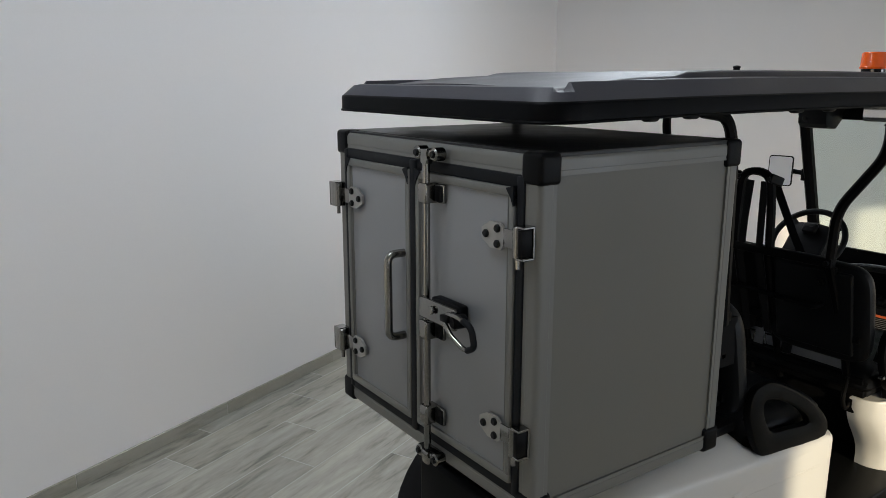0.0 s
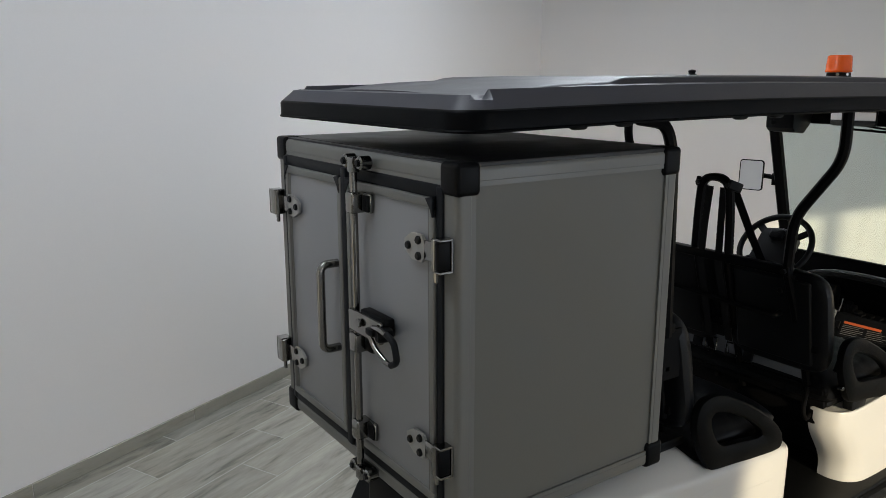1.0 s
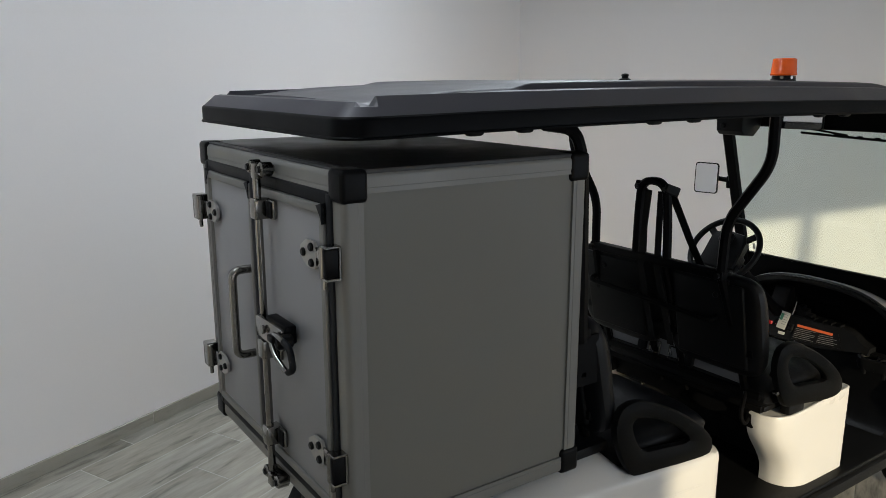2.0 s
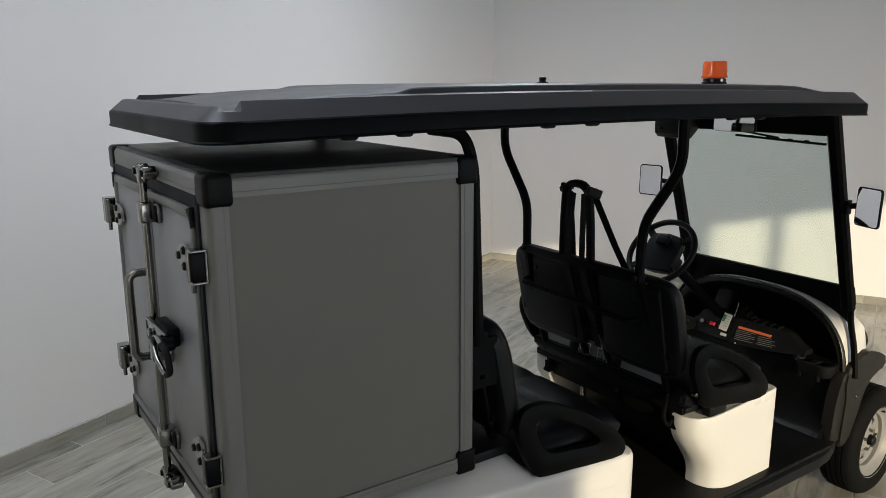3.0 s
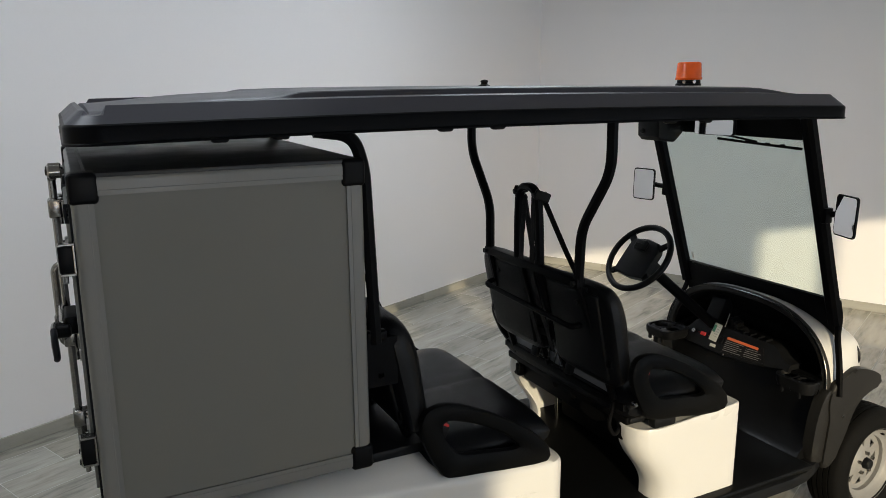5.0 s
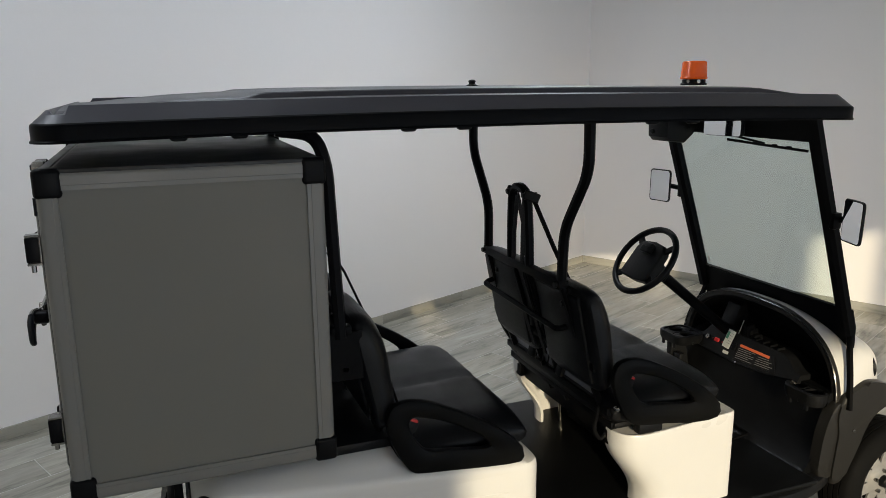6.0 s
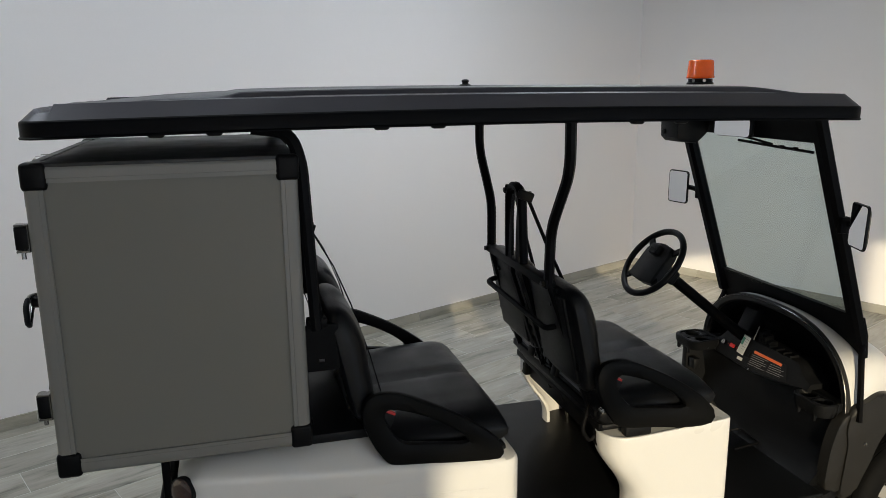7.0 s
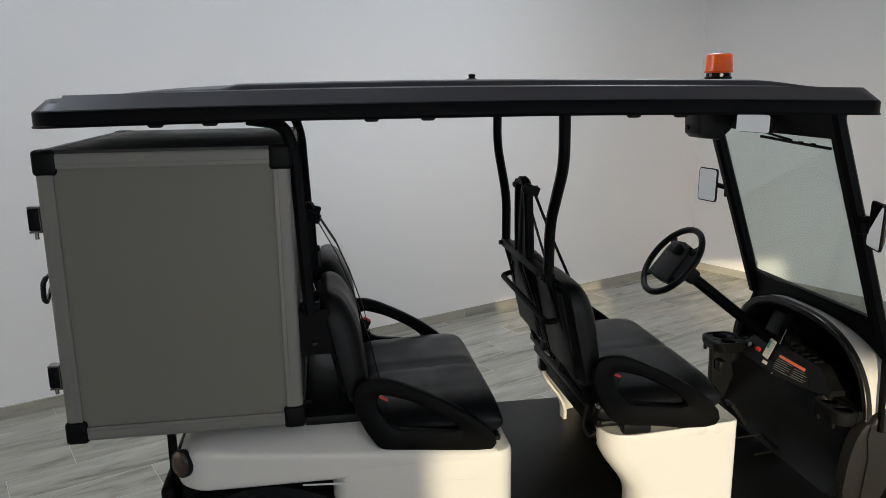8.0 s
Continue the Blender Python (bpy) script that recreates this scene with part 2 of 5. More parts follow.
def sweep(bm, path, section, up=(0, 0, 1), closed=False):
    """Carries a section (list of side, up offsets) along a path."""
    pts = [Vector(q) for q in path]
    rings, last = [], None
    count = len(pts)
    for i, p in enumerate(pts):
        if closed:
            d = (pts[(i + 1) % count] - pts[i - 1]).normalized()
        else:
            d = (pts[min(i + 1, count - 1)] - pts[max(i - 1, 0)]).normalized()
        u = Vector(up) if last is None else last
        side = d.cross(u)
        if side.length < 1e-4:
            side = d.cross(Vector((1, 0.3, 0)))
        side.normalize()
        u = side.cross(d).normalized()
        last = u
        rings.append([bm.verts.new(p + side * a + u * b) for a, b in section])
    k = len(section)
    for i in range(count if closed else count - 1):
        r0, r1 = rings[i], rings[(i + 1) % count]
        for j in range(k):
            bm.faces.new((r0[j], r0[(j + 1) % k], r1[(j + 1) % k], r1[j]))
    if not closed:
        bm.faces.new(rings[0][::-1])
        bm.faces.new(rings[-1])
    return bm


def disc(r, n=12, squash=1.0):
    return [(r * math.cos(2 * math.pi * i / n), r * squash * math.sin(2 * math.pi * i / n)) for i in range(n)]


def slab(a, b, c=0.25):
    """A flat section, a wide and b high, with cut corners."""
    k = c * min(a, b)
    return [(-a / 2 + k, -b / 2), (a / 2 - k, -b / 2), (a / 2, -b / 2 + k), (a / 2, b / 2 - k), (a / 2 - k, b / 2), (-a / 2 + k, b / 2), (-a / 2, b / 2 - k), (-a / 2, -b / 2 + k)]


def tube(bm, path, r, bend=0.0, n=12):
    return sweep(bm, rounded(path, bend) if bend else path, disc(r, n))


def rod(bm, a, b, r0, r1=None, n=16, bevel=0.0):
    """A round bar from a to b, with small edge chamfers."""
    a, b = Vector(a), Vector(b)
    r1 = r0 if r1 is None else r1
    d = (b - a).normalized()
    side = d.orthogonal().normalized()
    up = d.cross(side)
    stops = [(a, r0 - bevel), (a + d * bevel, r0), (b - d * bevel, r1), (b, r1 - bevel)] if bevel else [(a, r0), (b, r1)]
    rings = [[bm.verts.new(p + (side * math.cos(2 * math.pi * i / n) + up * math.sin(2 * math.pi * i / n)) * r) for i in range(n)] for p, r in stops]
    for r_0, r_1 in zip(rings, rings[1:]):
        for j in range(n):
            bm.faces.new((r_0[j], r_0[(j + 1) % n], r_1[(j + 1) % n], r_1[j]))
    bm.faces.new(rings[0][::-1])
    bm.faces.new(rings[-1])
    return bm


def loft(bm, rings, caps=True, closed=True):
    vs = [[bm.verts.new(p) for p in ring] for ring in rings]
    k = len(vs[0])
    for a, b in zip(vs, vs[1:]):
        for j in range(k if closed else k - 1):
            bm.faces.new((a[j], a[(j + 1) % k], b[(j + 1) % k], b[j]))
    if caps:
        bm.faces.new(vs[0][::-1])
        bm.faces.new(vs[-1])
    return bm


def revolve(bm, centre, axis, profile, n=32, ring=False):
    """Turns a profile of (along, radius) about an axis; ring: the profile is a closed loop."""
    axis = Vector(axis).normalized()
    side = axis.orthogonal().normalized()
    up = axis.cross(side)
    c = Vector(centre)
    prof = list(profile) + ([profile[0]] if ring else [])
    rings = [[c + axis * a + (side * math.cos(2 * math.pi * i / n) + up * math.sin(2 * math.pi * i / n)) * r for i in range(n)] for a, r in prof]
    loft(bm, rings, caps=not ring)
    if ring:
        bmesh.ops.remove_doubles(bm, verts=bm.verts, dist=1e-6)
    return bm


def prism(bm, outline, y0, y1, bevel=0.004, m=None, seg=2):
    """A side outline (x, z) given depth from y0 to y1."""
    lo = [bm.verts.new((x, y0, z)) for x, z in outline]
    hi = [bm.verts.new((x, y1, z)) for x, z in outline]
    k = len(outline)
    fs = [bm.faces.new(lo), bm.faces.new(hi[::-1])]
    fs += [bm.faces.new((lo[j], hi[j], hi[(j + 1) % k], lo[(j + 1) % k])) for j in range(k)]
    vs = lo + hi
    if bevel:
        es = [e for f in fs[:2] for e in f.edges]
        out = bmesh.ops.bevel(bm, geom=es, offset=bevel, segments=seg, affect="EDGES", profile=0.5)
        vs = list({v for f in out["faces"] for v in f.verts} | {v for v in vs if v.is_valid})
    if m is not None:
        bmesh.ops.transform(bm, matrix=m, verts=vs)
    return bm


def smooth_outline(points, n):
    """n points evenly along a closed Catmull-Rom curve through the given points."""
    k, dense = len(points), []
    for i in range(k):
        p0, p1, p2, p3 = (Vector(points[(i + d) % k]) for d in (-1, 0, 1, 2))
        for s in range(12):
            t = s / 12
            dense.append(0.5 * (2 * p1 + (p2 - p0) * t + (2 * p0 - 5 * p1 + 4 * p2 - p3) * t * t + (3 * p1 - p0 - 3 * p2 + p3) * t ** 3))
    total = [0.0]
    for a, b in zip(dense, dense[1:] + dense[:1]):
        total.append(total[-1] + (b - a).length)
    out, j = [], 0
    for i in range(n):
        want = total[-1] * i / n
        while total[j + 1] < want:
            j += 1
        f = (want - total[j]) / max(1e-9, total[j + 1] - total[j])
        out.append(dense[j].lerp(dense[(j + 1) % len(dense)], f))
    return out


def pad(bm, m, a, b, h, edge=5.0, seams=None, n=26, corner=0.12, under=0.6):
    """An upholstered pad, 2a by 2b, h thick, with soft edges; seams(s, t) gives how deep it is drawn in."""
    steps = [math.copysign(1 - (1 - abs(q)) ** 1.6, q) for q in (2 * i / n - 1 for i in range(n + 1))]
    top, low = {}, {}
    for i, s in enumerate(steps):
        for j, t in enumerate(steps):
            x, y = a * s * math.sqrt(1 - corner * t ** 6), b * t * math.sqrt(1 - corner * s ** 6)
            fall = max(0.0, (1 - abs(s) ** edge)) ** 0.5 * max(0.0, (1 - abs(t) ** edge)) ** 0.5
            z = h * fall - (seams(s, t) if seams else 0.0) * fall
            top[i, j] = bm.verts.new(m @ Vector((x, y, z)))
            rim = i in (0, n) or j in (0, n)
            low[i, j] = top[i, j] if rim else bm.verts.new(m @ Vector((x, y, -under * h * fall ** 0.5)))
    for i in range(n):
        for j in range(n):
            bm.faces.new((top[i, j], top[i + 1, j], top[i + 1, j + 1], top[i, j + 1]))
            bm.faces.new((low[i, j + 1], low[i + 1, j + 1], low[i + 1, j], low[i, j]))
    return bm


def plan_ring(x0, x1, y0, y1, r, z, counts=(40, 24, 6), rear=1.0):
    """A rounded rectangle in plan, counter-clockwise from the rear right corner; the same number of points for every size; rear > 1 crowds them at the rear."""
    nx, ny, nc = counts
    out = []
    r = max(1e-4, min(r, 0.499 * (x1 - x0), 0.499 * (y1 - y0)))
    sides = (((x0 + r, y0), (x1 - r, y0), nx, -90), ((x1, y0 + r), (x1, y1 - r), ny, 0), ((x1 - r, y1), (x0 + r, y1), nx, 90), ((x0, y1 - r), (x0, y0 + r), ny, 180))
    mids = ((x1 - r, y0 + r), (x1 - r, y1 - r), (x0 + r, y1 - r), (x0 + r, y0 + r))
    for (p, q, k, ang), c in zip(sides, mids):
        for i in range(k):
            f = i / k
            if ang == -90:
                f = f ** rear
            elif ang == 90:
                f = 1 - (1 - f) ** rear
            out.append(Vector((p[0] + (q[0] - p[0]) * f, p[1] + (q[1] - p[1]) * f, z)))
        for i in range(nc):
            a = radians(ang + 90 * i / nc)
            out.append(Vector((c[0] + r * math.cos(a), c[1] + r * math.sin(a), z)))
    return out


def step(a, b, x):
    t = max(0.0, min(1.0, (x - a) / (b - a)))
    return t * t * (3 - 2 * t)

# ---------------------------------------------------------------- room


def room_wall(name, m, length, openings, label, thick=0.22, z0=0.0, z1=HIGH):
    """A wall along its own x from 0 to length, its face at y = 0 and its depth behind it; openings (a, b, low, high) go through."""
    bm = bmesh.new()
    cuts = sorted(openings)
    at = 0.0
    for a, b, low, high in cuts:
        block(bm, at, a, 0, thick, z0, z1, 0)
        if low > z0:
            block(bm, a, b, 0, thick, z0, low, 0)
        block(bm, a, b, 0, thick, high, z1, 0)
        at = b
    block(bm, at, length, 0, thick, z0, z1, 0)
    bmesh.ops.transform(bm, matrix=m, verts=bm.verts)
    return tagged(part(name, bm, WALL), label, "wall", kind="structure")


def window(name, m, a, b, low, high, posts, label):
    """A glazed opening: frame with posts, and a pane between each two."""
    ob = tagged(new(name), label, "window", kind="structure")
    bars = [a, *posts, b]
    bm = bmesh.new()
    for x in bars:
        block(bm, x - 0.025, x + 0.025, 0.06, 0.13, low, high, 0.004)
    for x0, x1 in zip(bars, bars[1:]):
        block(bm, x0 + 0.025, x1 - 0.025, 0.06, 0.13, low, low + 0.06, 0.004)
        block(bm, x0 + 0.025, x1 - 0.025, 0.06, 0.13, high - 0.035, high, 0.004)
    bmesh.ops.transform(bm, matrix=m, verts=bm.verts)
    part("window_frame", bm, ALU, ob)
    for x0, x1 in zip(bars, bars[1:]):
        bm = block(bmesh.new(), x0 + 0.025, x1 - 0.025, 0.092, 0.098, low + 0.06, high - 0.035, 0)
        bmesh.ops.transform(bm, matrix=m, verts=bm.verts)
        pane = part("pane", bm, PANE, ob)
        pane.visible_shadow = False
    return ob


NORTH_M = ROOM @ pose(WEST - 0.3, 0, 0)
room_wall("wall_north", NORTH_M, -WEST + 0.3, [], "smooth matt white painted wall behind the cart")
END = Vector((0.5058, -1.0, 0)).normalized()
END_M = Matrix.Translation(CORNER) @ Matrix.Rotation(math.atan2(END.y, END.x), 4, "Z")
room_wall("wall_east", END_M, 11.2, [], "smooth matt white painted end wall with warm sun patches")
SOUTH_M = ROOM @ pose(1.2, SOUTH, 0, 0, 0, 180)
s_open = [(2.7, 7.33, 0.05, 2.45), (8.2, 12.0, 0.05, 2.45)]
room_wall("wall_south", SOUTH_M, 1.2 - WEST + 0.3, s_open, "white painted wall with tall glazed openings")
window("window_1", SOUTH_M, 2.7, 7.33, 0.05, 2.45, [5.2, 6.78], "tall glazed opening with aluminium frame")
window("window_2", SOUTH_M, 8.2, 12.0, 0.05, 2.45, [], "tall glazed shop opening with aluminium frame")
WEST_M = ROOM @ pose(WEST, SOUTH, 0, 0, 0, 90)
# assumed opening, added so that light reaches the rear doors
room_wall("wall_west", WEST_M, -SOUTH, [(4.1, 9.1, 0.4, 3.0)], "white painted wall, out of view, with one assumed window")
window("window_3", WEST_M, 4.1, 9.1, 0.4, 3.0, [5.8, 7.4], "assumed wide window, out of view, added to let in light")

bm = block(bmesh.new(), WEST - 0.3, 1.4, SOUTH - 0.3, 0.3, HIGH, HIGH + 0.2, 0)
bmesh.ops.transform(bm, matrix=ROOM, verts=bm.verts)
tagged(part("ceiling", bm, CEILING), "plain white painted ceiling", "ceiling", kind="structure")
# housings for the added fill lamps, out of view on the ceiling
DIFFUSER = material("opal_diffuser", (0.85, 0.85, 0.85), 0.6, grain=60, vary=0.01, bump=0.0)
for u, v, power in FILL_PANELS:
    lamp = thing("added_fill_panel", ROOM @ Vector((u, v, HIGH)), "flat white fill panel in a thin frame, unseen, added for light", "ceiling light", "ceiling lights")
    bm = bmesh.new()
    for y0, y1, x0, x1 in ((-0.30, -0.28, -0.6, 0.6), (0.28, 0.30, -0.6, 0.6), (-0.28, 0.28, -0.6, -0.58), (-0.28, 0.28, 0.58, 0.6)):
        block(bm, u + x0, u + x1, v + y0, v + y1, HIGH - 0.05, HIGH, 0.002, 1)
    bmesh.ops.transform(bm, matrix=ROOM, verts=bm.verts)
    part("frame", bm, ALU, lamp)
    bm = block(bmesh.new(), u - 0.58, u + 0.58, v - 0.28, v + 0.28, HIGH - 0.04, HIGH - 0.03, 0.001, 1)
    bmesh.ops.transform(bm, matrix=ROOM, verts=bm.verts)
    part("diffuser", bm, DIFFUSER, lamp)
bm = block(bmesh.new(), WEST - 0.22, 1.2, SOUTH - 0.22, 0.22, -0.18, -0.0009, 0)
bmesh.ops.transform(bm, matrix=ROOM, verts=bm.verts)
floor = tagged(part("floor", bm, GROUT), "grey-brown wood-look tile floor with pale joints", "floor", kind="structure")
bm = block(bmesh.new(), -400, 400, -400, 400, -0.6, -0.2, 0)
tagged(part("ground", bm, TARMAC), "dark tarmac ground outside the building", "ground", kind="structure")

# ---------------------------------------------------------------- the cart
cart = thing("utility_cart", (1.7, 0, 0), "white four-seat electric utility cart with black seats and grey roof", "golf cart")


def both(build):
    """Runs build(side) for the right (-1) and the left (+1) of the cart."""
    for side in (-1, 1):
        build(side)


# roof canopy
RX0, RX1, RY = 0.080, 2.696, 0.503


def bow(x):
    """The roof is slightly arched along the cart."""
    return 0.011 - 0.0125 * ((x - 1.2) / 1.2) ** 2


def roof_height(x, y, inset):
    """The roof skin: a sloping rim with a drain notch on each side, a gutter across the rear, a ramp and a raised middle panel."""
    if inset < 0.0575:
        rim = 1.822 + 0.040 * max(0.0, min(1.0, (inset - 0.006) / 0.044))
        notch = 1.841 + 0.021 * max(0.0, (0.133 - x) / 0.005, (x - 0.160) / 0.014)
        return min(rim, notch) + bow(x)
    front = 1 - step(2.28, 2.53, x)
    across = min(1.0, abs(y) / 0.44)
    t = max(0.0, min(1.0, (x - 0.172) / 0.80))
    z = bow(x) + 1.857 - 0.013 * across ** 2 + (0.005 + 0.013 * across ** 2) * step(0.162, 0.45, x) - 0.005 * step(0.394, 0.406, abs(y))
    z += 0.022 * (1 - (1 - t) ** 2) * (1 - 0.75 * across ** 2) * front
    return z + 0.010 * step(0.15, 0.36, abs(y)) * step(0.402, 0.395, abs(y)) * step(0.58, 0.65, x + 0.1 * (0.40 - abs(y))) * front


bm = bmesh.new()
rings = []
insets = [0.006, 0.022, 0.027, 0.038, 0.050, 0.056, 0.060, 0.066, 0.080, 0.100, 0.106, 0.110, 0.1115, 0.113, 0.115, 0.117, 0.119, 0.124, 0.14, 0.16, 0.19, 0.22, 0.25, 0.28, 0.32, 0.37, 0.43, 0.50]
for d in insets:
    ring = plan_ring(RX0 + d, RX1 - d, -RY + d, RY - d, max(0.006, 0.078 - 0.7 * d), 0, (260, 48, 9), 1.6)
    for p in ring:
        p.z = roof_height(p.x, p.y, d)
    rings.append(ring)
canopy = part("canopy", loft(bm, rings[::-1], caps=True), CANOPY, cart, "anthracite moulded plastic roof with drain notches", sharp=24)
bm = bmesh.new()
C = (210, 48, 9)
rings = [plan_ring(RX0 + d, RX1 - d, -RY + d, RY - d, r, z, C, 1.6) for d, z, r in ((0.02, 1.777, 0.07), (0.004, 1.777, 0.082), (-0.003, 1.775, 0.087), (-0.004, 1.779, 0.087), (0.0, 1.782, 0.083), (0.0, 1.815, 0.082), (0.0015, 1.819, 0.080), (0.006, 1.8224, 0.074), (0.02, 1.8215, 0.06))]
for ring in rings:
    for p in ring:
        p.z += bow(p.x)
loft(bm, rings, caps=False)
part("band", bm, BAND, canopy, "black rounded roof edge")
bm = bmesh.new()
rings = [plan_ring(RX0 + d, RX1 - d, -RY + d, RY - d, 0.08, z, (20, 10, 5)) for d, z in ((0.022, 1.784), (0.03, 1.798), (0.06, 1.806), (0.4, 1.806))]
part("lining", loft(bm, rings), PLASTIC, canopy, "black roof underside")
for x, y in [(x, q * 0.472) for q in (-1, 1) for x in (0.415, 0.563, 1.02, 1.187, 1.83, 1.985)]:
    bm = bmesh.new()
    block(bm, x - 0.022, x + 0.022, y - 0.014, y + 0.014, 1.766 + bow(x), 1.80, 0.009, 3)
    block(bm, x - 0.018, x + 0.032, y - 0.02, y + 0.02, 1.776 + bow(x), 1.81, 0.004)
    part("roof_clip", bm, PLASTIC, cart)

# aerial stud on the roof
bm = bmesh.new()
revolve(bm, (1.414, 0.0, 1.893), (0, 0, 1), [(0, 0.001), (0, 0.020), (0.004, 0.021), (0.008, 0.012), (0.012, 0.011), (0.018, 0.014), (0.022, 0.010), (0.024, 0.001)], 20)
part("roof_stud", bm, BOLT, cart, "small black roof stud")

# beacon
BX, BY, BZ = 2.361, 0.0, 1.888
beacon = part("beacon_base", revolve(bmesh.new(), (BX, BY, BZ), (0, 0, 1), [(0, 0.001), (0, 0.050), (0.006, 0.050), (0.010, 0.045), (0.022, 0.044), (0.024, 0.001)], 28), PLASTIC, cart, "black beacon base")
prof = [(0.023, 0.001), (0.023, 0.051), (0.030, 0.0525), (0.034, 0.0500), (0.056, 0.0492), (0.058, 0.0485), (0.068, 0.0482), (0.070, 0.0475), (0.085, 0.0468), (0.090, 0.0445), (0.0925, 0.039), (0.0935, 0.001)]
part("lens", revolve(bmesh.new(), (BX, BY, BZ), (0, 0, 1), prof, 36), ORANGE, beacon, "orange ribbed warning light lens")
for k in range(3):
    a = radians(205 + 50 * k)
    bm = bmesh.new()
    rod(bm, (BX + 0.041 * math.cos(a), BY + 0.041 * math.sin(a), BZ + 0.015), (BX + 0.047 * math.cos(a), BY + 0.047 * math.sin(a), BZ + 0.015), 0.007, n=10)
    part("screw", bm, STEEL, beacon)

# posts that carry the roof
def rear_post(s):
    bm = bmesh.new()
    path = [(0.66, s * 0.43, 1.79), (0.765, s * 0.435, 1.775), (0.792, s * 0.44, 1.69), (0.804, s * 0.44, 1.4), (0.813, s * 0.44, 1.19)]
    sweep(bm, rounded(path, 0.07), slab(0.026, 0.036, 0.35), up=(1, 0, 0))
    post = part("roof_post", bm, BLACK, cart)
    # the foot plate with its slotted hole
    y0, y1 = sorted((s * 0.436, s * 0.444))
    bm = bmesh.new()
    for x0, x1, z0, z1 in ((0.778, 0.876, 1.098, 1.205), (0.778, 0.876, 1.060, 1.086), (0.778, 0.816, 1.086, 1.098), (0.832, 0.876, 1.086, 1.098)):
        block(bm, x0, x1, y0, y1, z0, z1, 0)
    block(bm, 0.784, 0.846, min(s * 0.41, s * 0.446), max(s * 0.41, s * 0.446), 1.195, 1.225, 0.006)
    part("foot_plate", bm, BLACK, post, "black steel foot plate with a slotted hole")


def mid_post(s):
    bm = bmesh.new()
    path = [(1.615, s * 0.452, 1.80), (1.615, s * 0.455, 1.63), (1.62, s * 0.305, 1.42), (1.618, s * 0.30, 1.235)]
    sweep(bm, rounded(path, 0.06), slab(0.034, 0.034, 0.3), up=(1, 0, 0))
    part("roof_post", bm, BLACK, cart)


both(rear_post)
both(mid_post)

# windscreen
def screen(y, z, out=0.0):
    """A point of the raked windscreen plane."""
    return Vector((2.604 + (1.65 - z) * 0.335 + out, y, z))


shield = part("windscreen_glass", loft(bmesh.new(), [[screen(-0.402, 1.02), screen(0.402, 1.02), screen(0.402, 1.695), screen(-0.402, 1.695)], [screen(-0.402, 1.02, 0.005), screen(0.402, 1.02, 0.005), screen(0.402, 1.695, 0.005), screen(-0.402, 1.695, 0.005)]]), SHIELD, cart, "clear slightly green tinted windscreen")
shield.visible_shadow = False


def pillar(s):
    bm = bmesh.new()
    path = [screen(s * 0.41, 1.79), screen(s * 0.412, 1.0), screen(s * 0.412, 0.93)]
    sweep(bm, path, slab(0.052, 0.05, 0.25), up=(1, 0, 0))
    part("windscreen_pillar", bm, BLACK, cart)
    bm = bmesh.new()
    sweep(bm, rounded([(2.855, s * 0.418, 0.93), (2.845, s * 0.430, 0.870), (2.812, s * 0.476, 0.765), (2.803, s * 0.494, 0.645)], 0.05), slab(0.026, 0.016, 0.3), up=(1, 0, 0))
    part("stay_bar", bm, BLACK, cart)


both(pillar)
bm = bmesh.new()
low = [(-0.436, 1.034), (-0.436, 0.96), (-0.412, 0.86), (-0.385, 0.84), (0.385, 0.84), (0.412, 0.86), (0.436, 0.96), (0.436, 1.034)]
loft(bm, [[screen(y, z, d) for y, z in low] for d in (0.0, 0.024)])
part("windscreen_sill", bm, BLACK, cart)
bm = bmesh.new()
loft(bm, [[screen(-0.40, 1.684, -0.01), screen(0.40, 1.684, -0.01), screen(0.40, 1.80, -0.01), screen(-0.40, 1.80, -0.01)], [screen(-0.40, 1.684, 0.03), screen(0.40, 1.684, 0.03), screen(0.40, 1.80, 0.03), screen(-0.40, 1.80, 0.03)]])
part("windscreen_header", bm, BLACK, cart)
wiper = part("wiper_blade", sweep(bmesh.new(), [screen(0.02, 1.668, -0.030), screen(-0.16, 1.661, -0.034), screen(-0.385, 1.652, -0.026)], slab(0.009, 0.010)), BLACK, cart)
part("wiper_arm", sweep(bmesh.new(), [screen(0.08, 1.692, -0.03), screen(-0.04, 1.686, -0.040), screen(-0.19, 1.668, -0.040)], slab(0.010, 0.008)), BLACK, wiper)
for y in (-0.31, -0.24, -0.14, -0.06):
    part("wiper_claw", block(bmesh.new(), -0.005, 0.005, -0.010, 0.010, -0.004, 0.006, 0.002, m=Matrix.Translation(screen(y, 1.664 + 0.025 * (y + 0.14), -0.038))), BLACK, wiper)
part("windscreen_sticker", loft(bmesh.new(), [[screen(0.35, 1.055, -0.003), screen(0.335, 1.055, -0.003), screen(0.335, 1.085, -0.003), screen(0.35, 1.085, -0.003)], [screen(0.35, 1.055, -0.002), screen(0.335, 1.055, -0.002), screen(0.335, 1.085, -0.002), screen(0.35, 1.085, -0.002)]]), PAPER, cart, "small pale windscreen sticker")

# overhead box and mirrors
bm = bmesh.new()
prism(bm, [(2.40, 1.80), (2.405, 1.668), (2.425, 1.650), (2.50, 1.642), (2.545, 1.68), (2.58, 1.80)], 0.20, 0.340, 0.012)
over = part("overhead_box", bm, PLASTIC, cart, "black overhead speaker box")
part("button", rod(bmesh.new(), (2.408, 0.30, 1.690), (2.395, 0.30, 1.690), 0.012, bevel=0.003), BOLT, over)
bm = bmesh.new()
block(bm, 2.565, 2.62, -0.40, 0.42, 1.745, 1.80, 0.01)
